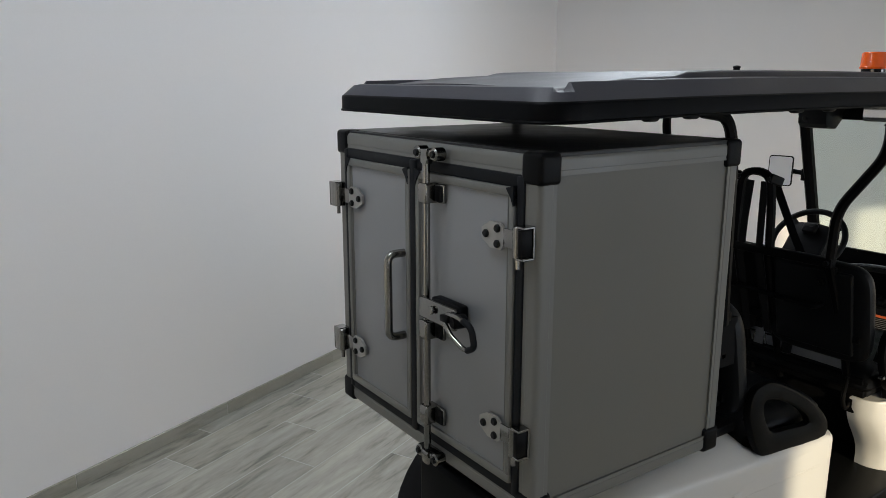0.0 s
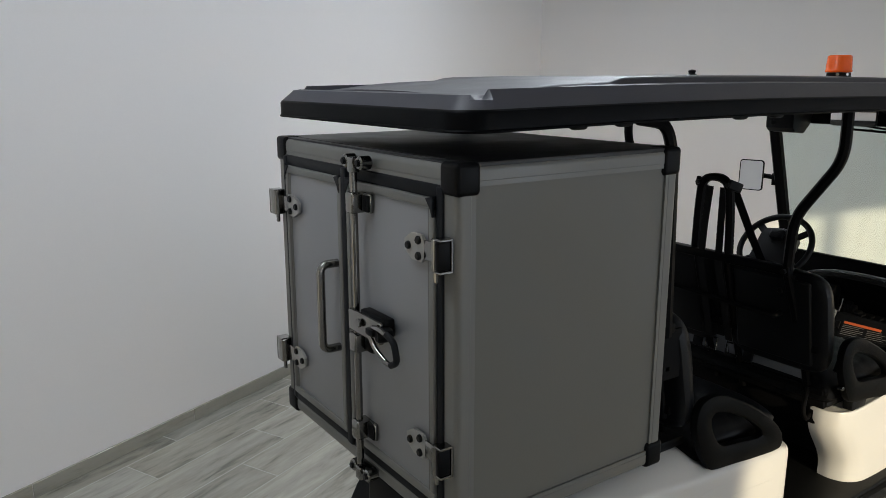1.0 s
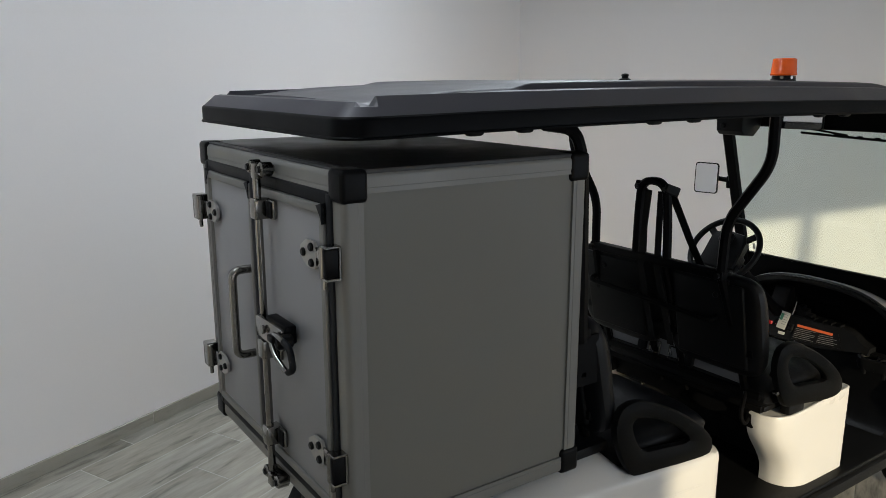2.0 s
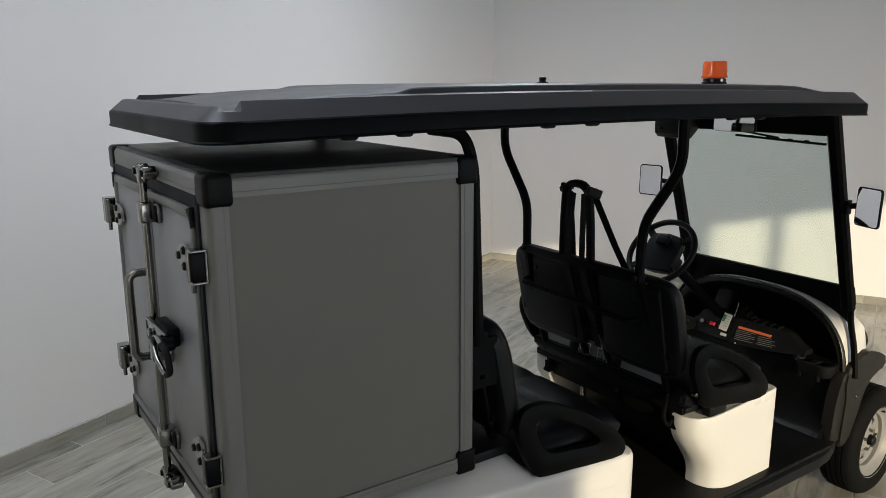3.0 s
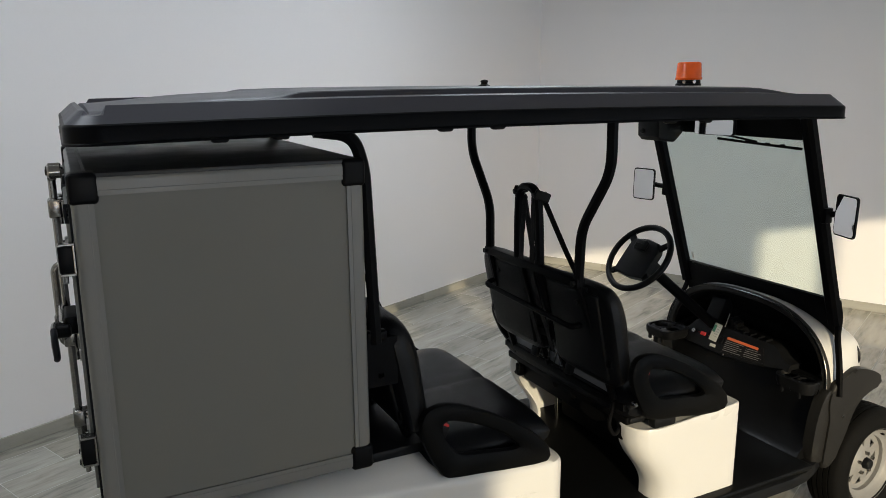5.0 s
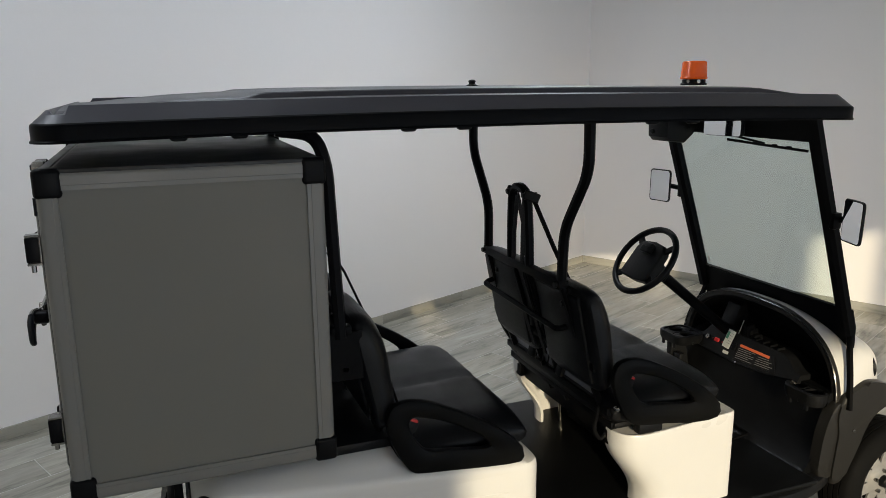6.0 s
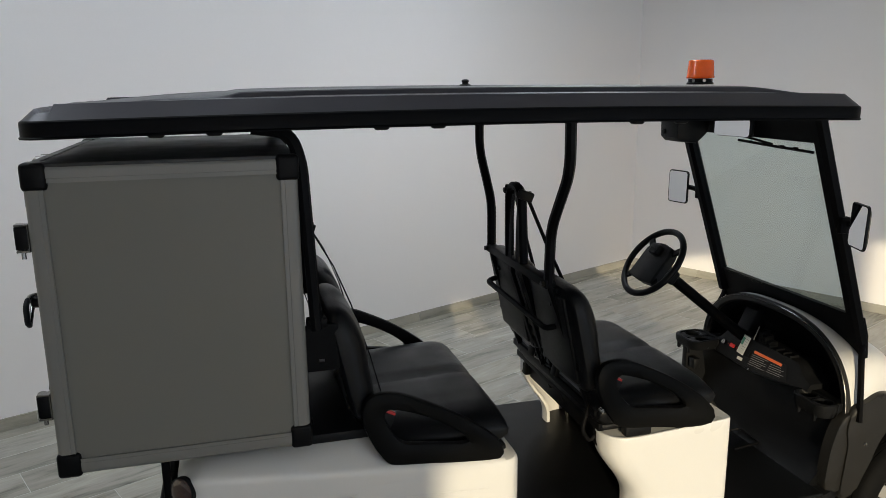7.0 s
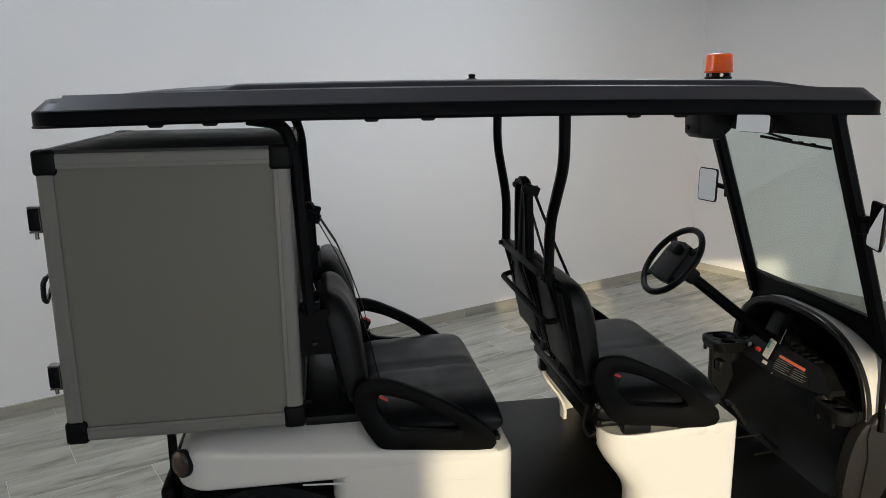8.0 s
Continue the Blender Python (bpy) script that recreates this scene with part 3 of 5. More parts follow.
part("roof_beam", bm, BLACK, cart)
RV = pose(2.522, 0.0, 1.720, 0, 1.5, 10)
bm = bmesh.new()
block(bm, -0.004, 0.022, -0.094, 0.094, -0.036, 0.036, 0.014, 4, RV)
rv = part("rear_view_mirror", bm, PLASTIC, cart, "black rear-view mirror")
part("mirror_glass", loft(bmesh.new(), [[RV @ Vector((x, p.x, p.y)) for p in plan_ring(-0.090, 0.090, -0.033, 0.033, 0.012, 0, (4, 4, 5))] for x in (-0.0062, -0.003)]), MIRROR, rv)


def side_mirror(s):
    m = pose(2.641, 0.543, 1.409, 0, 1.0, 12.7) if s > 0 else pose(2.656, -0.538, 1.410, 0, 1.5, -20)
    w, h = (0.061, 0.077) if s > 0 else (0.062, 0.078)
    bm = bmesh.new()
    rows = ((0.002, 0.003, 0.014), (-0.001, 0.0, 0.016), (0.006, 0.0, 0.016), (0.009, 0.004, 0.016), (0.018, 0.018, 0.014), (0.023, 0.032, 0.010))
    loft(bm, [[m @ Vector((x, p.x, p.y)) for p in plan_ring(-w + d, w - d, -h + d, h - d, r, 0, (4, 4, 6))] for x, d, r in rows])
    ob = part("side_mirror", bm, PLASTIC, cart, "black-backed rectangular side mirror")
    bm = bmesh.new()
    loft(bm, [[m @ Vector((x, p.x, p.y)) for p in plan_ring(-w + 0.005, w - 0.005, -h + 0.005, h - 0.005, 0.013, 0, (4, 4, 6))] for x in (-0.0025, 0.001)])
    part("mirror_glass", bm, MIRROR, ob)
    bm = bmesh.new()
    tube(bm, [m @ Vector((0.03, -s * 0.03, 0.0)), m @ Vector((0.035, -s * 0.085, -0.005)), screen(s * 0.42, 1.395)], 0.012)
    block(bm, -0.02, 0.02, -0.012, 0.012, -0.03, 0.03, 0.004, m=Matrix.Translation(screen(s * 0.436, 1.395)))
    part("mirror_arm", bm, BLACK, ob)


both(side_mirror)

# chassis, floor and seat bases
bm = bmesh.new()
plan = [(1.40, -0.50), (1.45, -0.535), (2.52, -0.535), (2.62, -0.522), (2.71, -0.492), (2.79, -0.455), (2.83, -0.40), (2.83, 0.40), (2.80, 0.50), (2.72, 0.56), (2.62, 0.594), (2.50, 0.604), (1.45, 0.600), (1.40, 0.555)]
loft(bm, [[Vector((2.1 + (x - 2.1) * k, y - math.copysign(d, y), z)) for x, y in plan] for z, d, k in ((0.322, 0.010, 0.99), (0.329, 0.0, 1.0), (0.352, 0.0, 1.0), (0.366, 0.005, 0.996), (0.372, 0.018, 0.985))])
block(bm, 0.35, 2.95, -0.30, 0.30, 0.22, 0.32, 0.01)
part("chassis", bm, PLASTIC, cart, "black plastic chassis with sills")
bm = bmesh.new()
block(bm, 1.44, 2.66, -0.515, 0.590, 0.366, 0.386, 0.008, 3)
part("floor_mat", bm, MAT, cart, "black rubber floor mat")

def shell(name, path_at, levels, thick, mat_, label):
    """A moulded skirt: path_at(z) gives the plan line at each height; it gets a thickness, a rounded rim and a lid."""
    bm = bmesh.new()

    def inset(pts, by):
        out = []
        for i, p in enumerate(pts):
            d = (pts[min(i + 1, len(pts) - 1)] - pts[max(i - 1, 0)]).normalized()
            out.append(p + Vector((-d.y, d.x, 0)) * by)
        return out

    grid = []
    for z in levels:
        pts = path_at(z)
        grid.append([*pts, *inset(pts, thick)[::-1]])
    pts = path_at(levels[-1])
    for by, up in ((0.0012, 0.003), (0.004, 0.005)):
        grid.append([p + Vector((0, 0, up)) for p in [*inset(pts, by), *inset(pts, thick - by)[::-1]]])
    loft(bm, grid)
    ob = part(name, bm, mat_, cart, label)
    rim = inset(pts, 0.008)
    lid = loft(bmesh.new(), [[p + Vector((0, 0, h)) for p in rim] for h in (-0.010, 0.0035)])
    part("seat_base_lid", lid, mat_, ob, "white seat base top")
    return ob


def pod_rear(z, x_top, x_low, z_low, z_top):
    """How far back a seat base reaches at a height: an S from a deep foot recess to the full top."""
    t = (z - z_low) / (z_top - z_low)
    return x_low + (x_top - x_low) * step(0.12, 0.86, t)


def pod(s, x0, x1, z0, z1, low_in, full=False):
    def line(z):
        xr = pod_rear(z, x0, x0 + low_in, z0, z1)
        pts = [(xr + 0.005, s * 0.34, z), (xr, s * 0.385, z), (xr + 0.02, s * 0.44, z), (xr + 0.075, s * 0.470, z), (xr + 0.15, s * 0.474, z), (x1 - 0.035, s * 0.474, z), (x1 - 0.006, s * 0.470, z), (x1, s * 0.445, z), (x1 + 0.002, s * 0.10, z)]
        p = rounded(pts, 0.04, 4)
        slope = 0.030 * (z - z0) / (z1 - z0)
        q = [Vector((v.x, v.y, v.z - slope * max(0.0, min(1.0, (x1 - v.x) / (x1 - x0))))) for v in p]
        return q if s < 0 else q[::-1]
    levels = [z0 + (z1 - z0) * i / 16 for i in range(17)]
    return shell("seat_base", line, levels, 0.014, WHITE, "white moulded seat base panel")


both(lambda s: pod(s, 1.785, 2.266, 0.386, 0.722, 0.112))
bm = bmesh.new()
block(bm, 2.04, 2.20, -0.40, 0.36, 0.386, 0.655, 0.02)
part("under_seat_box", bm, PLASTIC, cart)
part("seat_strut", rod(bmesh.new(), (1.992, 0.322, 0.386), (1.992, 0.322, 0.655), 0.010), STEEL, cart, "steel strut under the bench")

# rear body
def body_section(x):
    """Half of the rear body across the cart at x: side wall, shoulder edge and deck."""
    back = max(0.0, min(1.0, (0.372 + 0.10 - x) / 0.10))
    half = 0.487 - 0.10 * (1 - math.sqrt(max(0.0, 1 - back ** 2)))
    edge = 0.700 + 0.085 * (1.43 - x) - 0.10 * (1 - math.sqrt(max(0.0, 1 - back ** 2)))
    deck = edge + 0.002 + max(0.0, 0.806 - 0.10 * (1 - math.sqrt(max(0.0, 1 - back ** 2))) - edge) * (1 - step(0.93, 1.04, x))
    low = 0.642 + 0.012 * back
    side = [(half - 0.03, low), (half - 0.008, low + 0.004), (half - 0.001, low + 0.014), (half, low + 0.024), (half, edge - 0.030), (half - 0.001, edge - 0.016), (half - 0.005, edge - 0.006), (half - 0.013, edge)]
    for k in range(1, 6):
        f = k / 5
        side.append((half - 0.013 - 0.115 * f, edge + (deck - edge) * (1 - (1 - f) ** 2)))
    return side


bm = bmesh.new()
rings = []
for k in range(49):
    x = 0.3722 + 0.10 * (1 - math.cos(math.pi / 2 * k / 12)) if k < 12 else 0.4722 + (1.40 - 0.4722) * (k - 12) / 36
    sec = body_section(x)
    rings.append([Vector((x, -y, z)) for y, z in sec] + [Vector((x, y, z)) for y, z in sec[::-1]])
rear_body = part("rear_body", loft(bm, rings), WHITE, cart, "white rounded rear body panel", sharp=50)


def rear_skirt(s):
    bm = bmesh.new()
    rows = ((0.386, 0.0, 0.06), (0.60, 0.0, 0.06), (0.674, 0.0, 0.06), (0.686, 0.002, 0.058), (0.695, 0.007, 0.054), (0.6985, 0.016, 0.045))
    rings = [plan_ring(0.86, 1.459 - d, min(s * (0.4874 - d), s * 0.06), max(s * (0.4874 - d), s * 0.06), r, z, (10, 6, 6)) for z, d, r in rows]
    loft(bm, rings)
    part("seat_base", bm, WHITE, cart, "white moulded seat base panel")
    part("body_trim", sweep(bmesh.new(), [(0.765, s * 0.4855, 0.640), (1.34, s * 0.4865, 0.608)], slab(0.004, 0.006)), WHITE, cart)


both(rear_skirt)
# Black filler block, added so that the space under the body reads dark.
part("dark_filler", block(bmesh.new(), 0.36, 1.10, -0.33, 0.33, 0.30, 0.64, 0.02), PLASTIC, cart, "black filler block added to darken the space under the body")


def tail_lamp(s):
    d = Vector((-0.66, s * 0.73, 0.16)).normalized()
    c = Vector((0.394, s * 0.460, 0.736))
    ob = part("tail_lamp", revolve(bmesh.new(), c - d * 0.014, d, [(0, 0.001), (0, 0.044), (0.014, 0.044), (0.016, 0.041), (0.016, 0.001)], 28), PLASTIC, cart, "round tail lamp")
    part("lens", revolve(bmesh.new(), c - d * 0.014, d, [(0.013, 0.001), (0.0155, 0.040), (0.018, 0.036), (0.020, 0.022), (0.0205, 0.001)], 28), DARK_RED, ob, "dark red lamp lens")


both(tail_lamp)
bm = bmesh.new()
block(bm, 0.78, 0.98, -0.40, 0.40, 0.80, 0.832, 0.006)
part("deck", bm, PLASTIC, cart, "black deck behind the rear seat")
for s in (-1, 1):
    part("load_rail", block(bmesh.new(), 0.34, 0.80, s * 0.30 - 0.025, s * 0.30 + 0.025, 0.806, 0.838, 0.003), BLACK, cart, "black rail under the box")
bm = bmesh.new()
block(bm, 0.30, 0.345, -0.36, 0.36, 0.30, 0.60, 0.015, 3)
block(bm, 0.325, 0.35, -0.30, -0.272, 0.45, 0.812, 0.003)
block(bm, 0.325, 0.35, 0.272, 0.30, 0.45, 0.812, 0.003)
part("rear_frame", bm, BLACK, cart, "black rear frame and bumper")

def arch_fender(x, z, r, a0, a1, y_in, y_far, y_tip, name):
    bm = bmesh.new()
    rings = []
    n = 18
    for i in range(n + 1):
        a = radians(a0 + (a1 - a0) * i / n)
        d = Vector((math.cos(a), 0, math.sin(a)))
        c = Vector((x, 0, z))
        k = r + 0.012 * step(0.75, 1.0, 1 - i / n)
        y_out = y_far + (y_tip - y_far) * step(0.45, 1.0, 1 - i / n)
        rings.append([c + d * k + Vector((0, y_in, 0)), c + d * (k + 0.004) + Vector((0, y_out * 0.97, 0)), c + d * (k - 0.012) + Vector((0, y_out, 0)), c + d * (k - 0.03) + Vector((0, y_out * 0.99, 0)), c + d * (k - 0.014) + Vector((0, y_out * 0.95, 0)), c + d * (k - 0.014) + Vector((0, y_in, 0))])
    loft(bm, rings)
    return part(name, bm, PLASTIC, cart, "black plastic wheel arch")


both(lambda s: arch_fender(0.64, 0.265, 0.372, 5, 176, s * 0.33, s * 0.495, s * 0.495, "rear_fender"))


# wheels
def tyre_profile():
    """Half-round shoulders and five ribs between grooves; the middle plane lies a little outside the rim's."""
    r, w, mid = 0.260, 0.086, 0.008
    side = [(w * 0.85, 0.166), (w, 0.188), (w * 1.01, 0.211), (w * 0.94, 0.234), (w * 0.80, 0.249), (0.058, 0.2565)]
    tread = []
    for k in range(-2, 2):
        y = (k + 0.5) * 0.024
        tread += [(y - 0.0030, r - 0.0004 * k * k), (y - 0.0022, r - 0.007), (y + 0.0022, r - 0.007), (y + 0.0030, r - 0.0004 * (k + 1) ** 2)]
    return [(y + mid, q) for y, q in [*((-y, q) for y, q in side), *tread, *side[::-1]]]


def wheel(name, x, s, steer=0.0, z=0.260):
    c = Vector((x, s * 0.405, z))
    along, rise = Vector((math.cos(steer), math.sin(steer), 0)), Vector((0, 0, 1))
    out = Vector((-math.sin(steer), math.cos(steer), 0)) * s
    tyre = part(name, revolve(bmesh.new(), c, out, tyre_profile(), 48, True), RUBBER, cart, "black grooved tyre on a white wheel")
    prof = [(-0.07, 0.15), (-0.078, 0.172), (0.0, 0.160), (0.062, 0.163), (0.080, 0.176), (0.085, 0.178), (0.085, 0.172), (0.076, 0.163), (0.060, 0.152), (0.052, 0.142), (0.050, 0.128), (0.02, 0.127), (-0.05, 0.140)]
    part("rim", revolve(bmesh.new(), c, out, prof, 48, True), RIM, tyre, "white painted steel rim")
    bm = bmesh.new()
    # a dished disc with eight triangular windows, their points towards the hub
    dish = ((0.030, 0.050), (0.046, 0.049), (0.056, 0.043), (0.066, 0.036), (0.072, 0.034), (0.084, 0.031), (0.096, 0.029), (0.108, 0.028), (0.118, 0.030), (0.134, 0.036))
    vs = []
    for r, depth in dish:
        half = radians(0.6 + 11.0 * min(1.0, max(0.0, (r - 0.072) / 0.036)))
        ring = []
        for k in range(8):
            for i in range(12):
                a = -math.pi / 8 + (math.pi / 8 - half) * i / 4 if i < 4 else -half + 2 * half * (i - 4) / 4 if i < 8 else half + (math.pi / 8 - half) * (i - 8) / 4
                a += k * math.pi / 4
                ring.append(bm.verts.new(c + out * depth + (along * math.cos(a) + rise * math.sin(a)) * r))
        vs.append(ring)
    for k in range(len(dish) - 1):
        for i in range(96):
            if 4 <= k <= 6 and 4 <= i % 12 < 8:
                continue
            bm.faces.new((vs[k][i], vs[k][(i + 1) % 96], vs[k + 1][(i + 1) % 96], vs[k + 1][i]))
    bm.faces.new(vs[0])
    rims = bmesh.ops.extrude_edge_only(bm, edges=[e for e in bm.edges if e.is_boundary])
    bmesh.ops.translate(bm, verts=[v for v in rims["geom"] if isinstance(v, bmesh.types.BMVert)], vec=out * -0.007)
    bmesh.ops.recalc_face_normals(bm, faces=bm.faces[:])
    part("wheel_disc", bm, RIM, tyre)
    part("brake_drum", rod(bmesh.new(), c - out * 0.06, c + out * 0.012, 0.118, n=28), BLACK, tyre)
    part("hub_cap", rod(bmesh.new(), c + out * 0.04, c + out * 0.074, 0.027, 0.023, 18, 0.004), PLASTIC, tyre)
    for k in range(5):
        a = 2 * math.pi * k / 5 + 0.3
        p = c + (along * math.cos(a) + rise * math.sin(a)) * 0.046
        part("wheel_nut", rod(bmesh.new(), p + out * 0.04, p + out * 0.060, 0.0085, n=6), STEEL, tyre)
    a = radians(55)
    p = c + (along * math.cos(a) + rise * math.sin(a)) * 0.148
    part("valve", rod(bmesh.new(), p + out * 0.040, p + out * 0.070, 0.005, n=8), BOLT, tyre)


for wx in (3.09, 0.64):
    for s in (-1, 1):
        wheel("front_wheel" if wx > 2 else "rear_wheel", wx, s, radians(3.0) if wx > 2 else 0.0)
for x, r in ((3.09, 0.03), (0.64, 0.05)):
    part("axle", rod(bmesh.new(), (x, -0.36, 0.260), (x, 0.36, 0.260), r), BLACK, cart)

# front body: hood, arch trim and cowl
def arch(x, half, top, low, n=40, power=2.6):
    out = []
    for i in range(n + 1):
        a = math.pi * i / n
        cy, cz = math.cos(a), math.sin(a)
        out.append(Vector((x, -half * math.copysign(abs(cy) ** (2 / power), cy), low + (top - low) * cz ** (2 / power))))
    return out


hood_rows = ((2.790, 0.462, 0.975, 0.60), (2.82, 0.470, 0.976, 0.60), (2.90, 0.460, 0.950, 0.64), (2.96, 0.448, 0.915, 0.66), (3.02, 0.425, 0.875, 0.68), (3.08, 0.375, 0.820, 0.69), (3.16, 0.315, 0.745, 0.66), (3.24, 0.26, 0.67, 0.60), (3.30, 0.21, 0.60, 0.54), (3.33, 0.16, 0.55, 0.50))
outer = [arch(x, h, t, low, 48, 2.6 + 1.6 * step(2.80, 2.98, x)) for x, h, t, low in hood_rows]
inner = [arch(x, h - 0.018, t - 0.018, low, 48, 2.6 + 1.6 * step(2.80, 2.98, x)) for x, h, t, low in hood_rows]
bm = bmesh.new()
loft(bm, outer, caps=False, closed=False)
loft(bm, inner, caps=False, closed=False)
loft(bm, [outer[0], inner[0]], caps=False, closed=False)
bm.faces.new([bm.verts.new(p) for p in outer[-1]])
part("hood", bm, WHITE, cart, "white moulded front hood")
bm = bmesh.new()
sweep(bm, arch(2.785, 0.449, 0.962, 0.60, 48), slab(0.034, 0.026, 0.3), up=(1, 0, 0))
part("cowl_trim", bm, SUNLIT_PLASTIC, cart, "black lip round the dashboard opening")
bm = bmesh.new()
sweep(bm, arch(2.772, 0.458, 0.972, 0.62, 48), disc(0.003, 6), up=(1, 0, 0))
part("lip_bead", bm, GLOSS, cart)
bm = bmesh.new()
loft(bm, [arch(2.785, 0.440, 0.95, 0.58, 32), arch(2.86, 0.425, 0.93, 0.58, 32), arch(2.95, 0.39, 0.87, 0.58, 32)], caps=False, closed=False)
bm.faces.new([bm.verts.new(p) for p in arch(2.95, 0.39, 0.87, 0.58, 32)])
part("dash_recess", bm, PLASTIC, cart, "deep black dashboard recess")


def front_side(s):
    fender = smooth_outline([(2.79, 0.690), (2.85, 0.718), (2.905, 0.738), (2.96, 0.733), (3.03, 0.711), (3.08, 0.682), (3.100, 0.656), (3.086, 0.638), (3.03, 0.626), (2.97, 0.600), (2.93, 0.560), (2.905, 0.51), (2.885, 0.46), (2.850, 0.39), (2.82, 0.33), (2.765, 0.335), (2.770, 0.47), (2.776, 0.54), (2.766, 0.62)], 72)
    bm = bmesh.new()
    prism(bm, [(q.x, q.y) for q in fender], s * 0.385, s * 0.486, 0.016, seg=4)
    part("front_fender", bm, SUNLIT_PLASTIC, cart, "black plastic front fender flowing over the wheel")
    side = smooth_outline([(2.700, 0.37), (2.700, 0.50), (2.722, 0.60), (2.752, 0.655), (2.785, 0.670), (2.800, 0.62), (2.800, 0.50), (2.790, 0.37)], 40)
    ob = part("cowl_side", prism(bmesh.new(), [(q.x, q.y) for q in side], s * 0.43, s * 0.478, 0.008), SUNLIT_PLASTIC, cart, "black plastic cowl side panel")
    part("screw", rod(bmesh.new(), (2.852, s * 0.486, 0.545), (2.852, s * 0.491, 0.545), 0.008, n=12, bevel=0.002), STEEL, ob)
    c = Vector((3.000, s * 0.388, 0.765))
    d = Vector((0.90, s * 0.38, 0.14)).normalized()
    ob = part("headlamp", revolve(bmesh.new(), c, d, [(-0.03, 0.001), (-0.03, 0.050), (0.012, 0.054), (0.016, 0.050), (0.016, 0.001)], 28), PLASTIC, cart, "round headlamp")
    part("lens", revolve(bmesh.new(), c, d, [(0.012, 0.001), (0.014, 0.048), (0.026, 0.036), (0.032, 0.016), (0.033, 0.001)], 28), LAMP, ob, "clear headlamp glass")


both(front_side)

# firewall, toe board and pedals
bm = bmesh.new()
prism(bm, [(2.645, 0.384), (2.668, 0.396), (2.692, 0.425), (2.728, 0.52), (2.752, 0.70), (2.80, 0.70), (2.80, 0.36), (2.645, 0.36)], -0.44, 0.44, 0.004)
part("toe_board", bm, MAT, cart, "black sloping toe board")
bm = bmesh.new()
tube(bm, [(2.56, 0.02, 0.392), (2.67, 0.0, 0.41), (2.66, -0.14, 0.41), (2.55, -0.13, 0.392)], 0.005, 0.02, 8)
part("pedal_frame", bm, BLACK, cart)
for y, w in ((0.27, 0.05), (0.10, 0.035)):
    part("pedal", block(bmesh.new(), -0.01, 0.01, -w, w, -0.06, 0.06, 0.006, m=pose(2.60, y, 0.47, 0, -35, 0)), PLASTIC, cart)

# dashboard: sloping face with cup holders, label, switches
DP = Matrix.Translation((2.738, 0, 0.714)) @ Matrix.Rotation(radians(-62.8), 4, "Y")   # local x runs up the sloping face, z out of it


def dash_section(y, low, high, depth=0.10):
    """The dash panel cut at y: the sloping face from low to high along the slope, with rounded lips."""
    p, q = DP @ Vector((low, y, 0)), DP @ Vector((high, y, 0))
    back = q.x + depth
    return [p, p + Vector((0.010, 0, -0.008)), Vector((back, y, p.z - 0.004)), Vector((back, y, q.z + 0.006)), q + Vector((0.014, 0, 0.008)), q + Vector((0.005, 0, 0.006))]


dash = part("dashboard", loft(bmesh.new(), [dash_section(y, a, b) for y, a, b in ((0.310, -0.044, -0.004), (0.285, -0.046, 0.016), (0.265, -0.047, 0.050), (0.245, -0.048, 0.060), (0.030, -0.056, 0.062), (-0.120, -0.042, 0.062), (-0.185, -0.032, 0.060), (-0.200, -0.030, 0.052), (-0.222, -0.027, 0.044), (-0.245, -0.023, 0.024), (-0.270, -0.020, 0.010), (-0.300, -0.018, 0.002))]), PLASTIC, cart, "black dashboard with sloping switch panel")


def on_dash(y0, y1, a0, a1, h0, h1, r=0.0015, turn=0.0):
    """A small block on the sloping dash face: y across, a up the slope, h out of it."""
    ym, am = (y0 + y1) / 2, (a0 + a1) / 2
    return block(bmesh.new(), a0 - am, a1 - am, y0 - ym, y1 - ym, h0, h1, r, 1, DP @ pose(am, ym, 0, 0, 0, turn))


plate = [(0.052, 0.039), (0.056, -0.042), (-0.186, -0.024), (-0.150, 0.039)]
label = part("warning_label", loft(bmesh.new(), [[DP @ Vector((a, y, h)) for y, a in plate] for h in (0.0005, 0.003)]), LABEL_BLACK, dash, "black label with an orange heading and pale print")
part("heading_bar", on_dash(-0.128, 0.046, 0.022, 0.034, 0.003, 0.0036, 0, 0.4), LABEL_ORANGE, label)
for k in range(6):
    a = 0.0135 - 0.0088 * k
    part("print_bar", on_dash(-0.052 + 0.020 * (k % 3 == 1), 0.047, a, a + 0.0022, 0.003, 0.0035, 0, 3), LABEL_INK, label)
    if k > 0:
        part("print_bar", on_dash(-0.145 - 0.004 * k + 0.016 * (k % 2), -0.068, a + 0.008, a + 0.0102, 0.003, 0.0035, 0, 4), LABEL_INK, label)
part("red_switch", on_dash(0.168, 0.200, -0.002, 0.016, 0.001, 0.009, 0.003), RED, dash, "red rocker switch")
for y in (0.152, 0.214):
    part("pilot_light", rod(bmesh.new(), DP @ Vector((0.007, y, 0.0)), DP @ Vector((0.007, y, 0.003)), 0.0022, n=8), RED, dash)
key = part("key_switch", rod(bmesh.new(), DP @ Vector((0.006, 0.241, 0.0)), DP @ Vector((0.006, 0.241, 0.013)), 0.012, n=16, bevel=0.002), STEEL, dash, "steel key switch")
part("key_slot", on_dash(0.240, 0.242, -0.002, 0.014, 0.0125, 0.0136, 0), BOLT, key)
CP = DP @ pose(0.033, 0.117, 0.007, 0, -5, -5)
card = part("inspection_card", block(bmesh.new(), -0.043, 0.043, -0.0235, 0.0235, 0.0, 0.002, 0.0008, 1, CP), PAPER, dash, "pale green and white card")
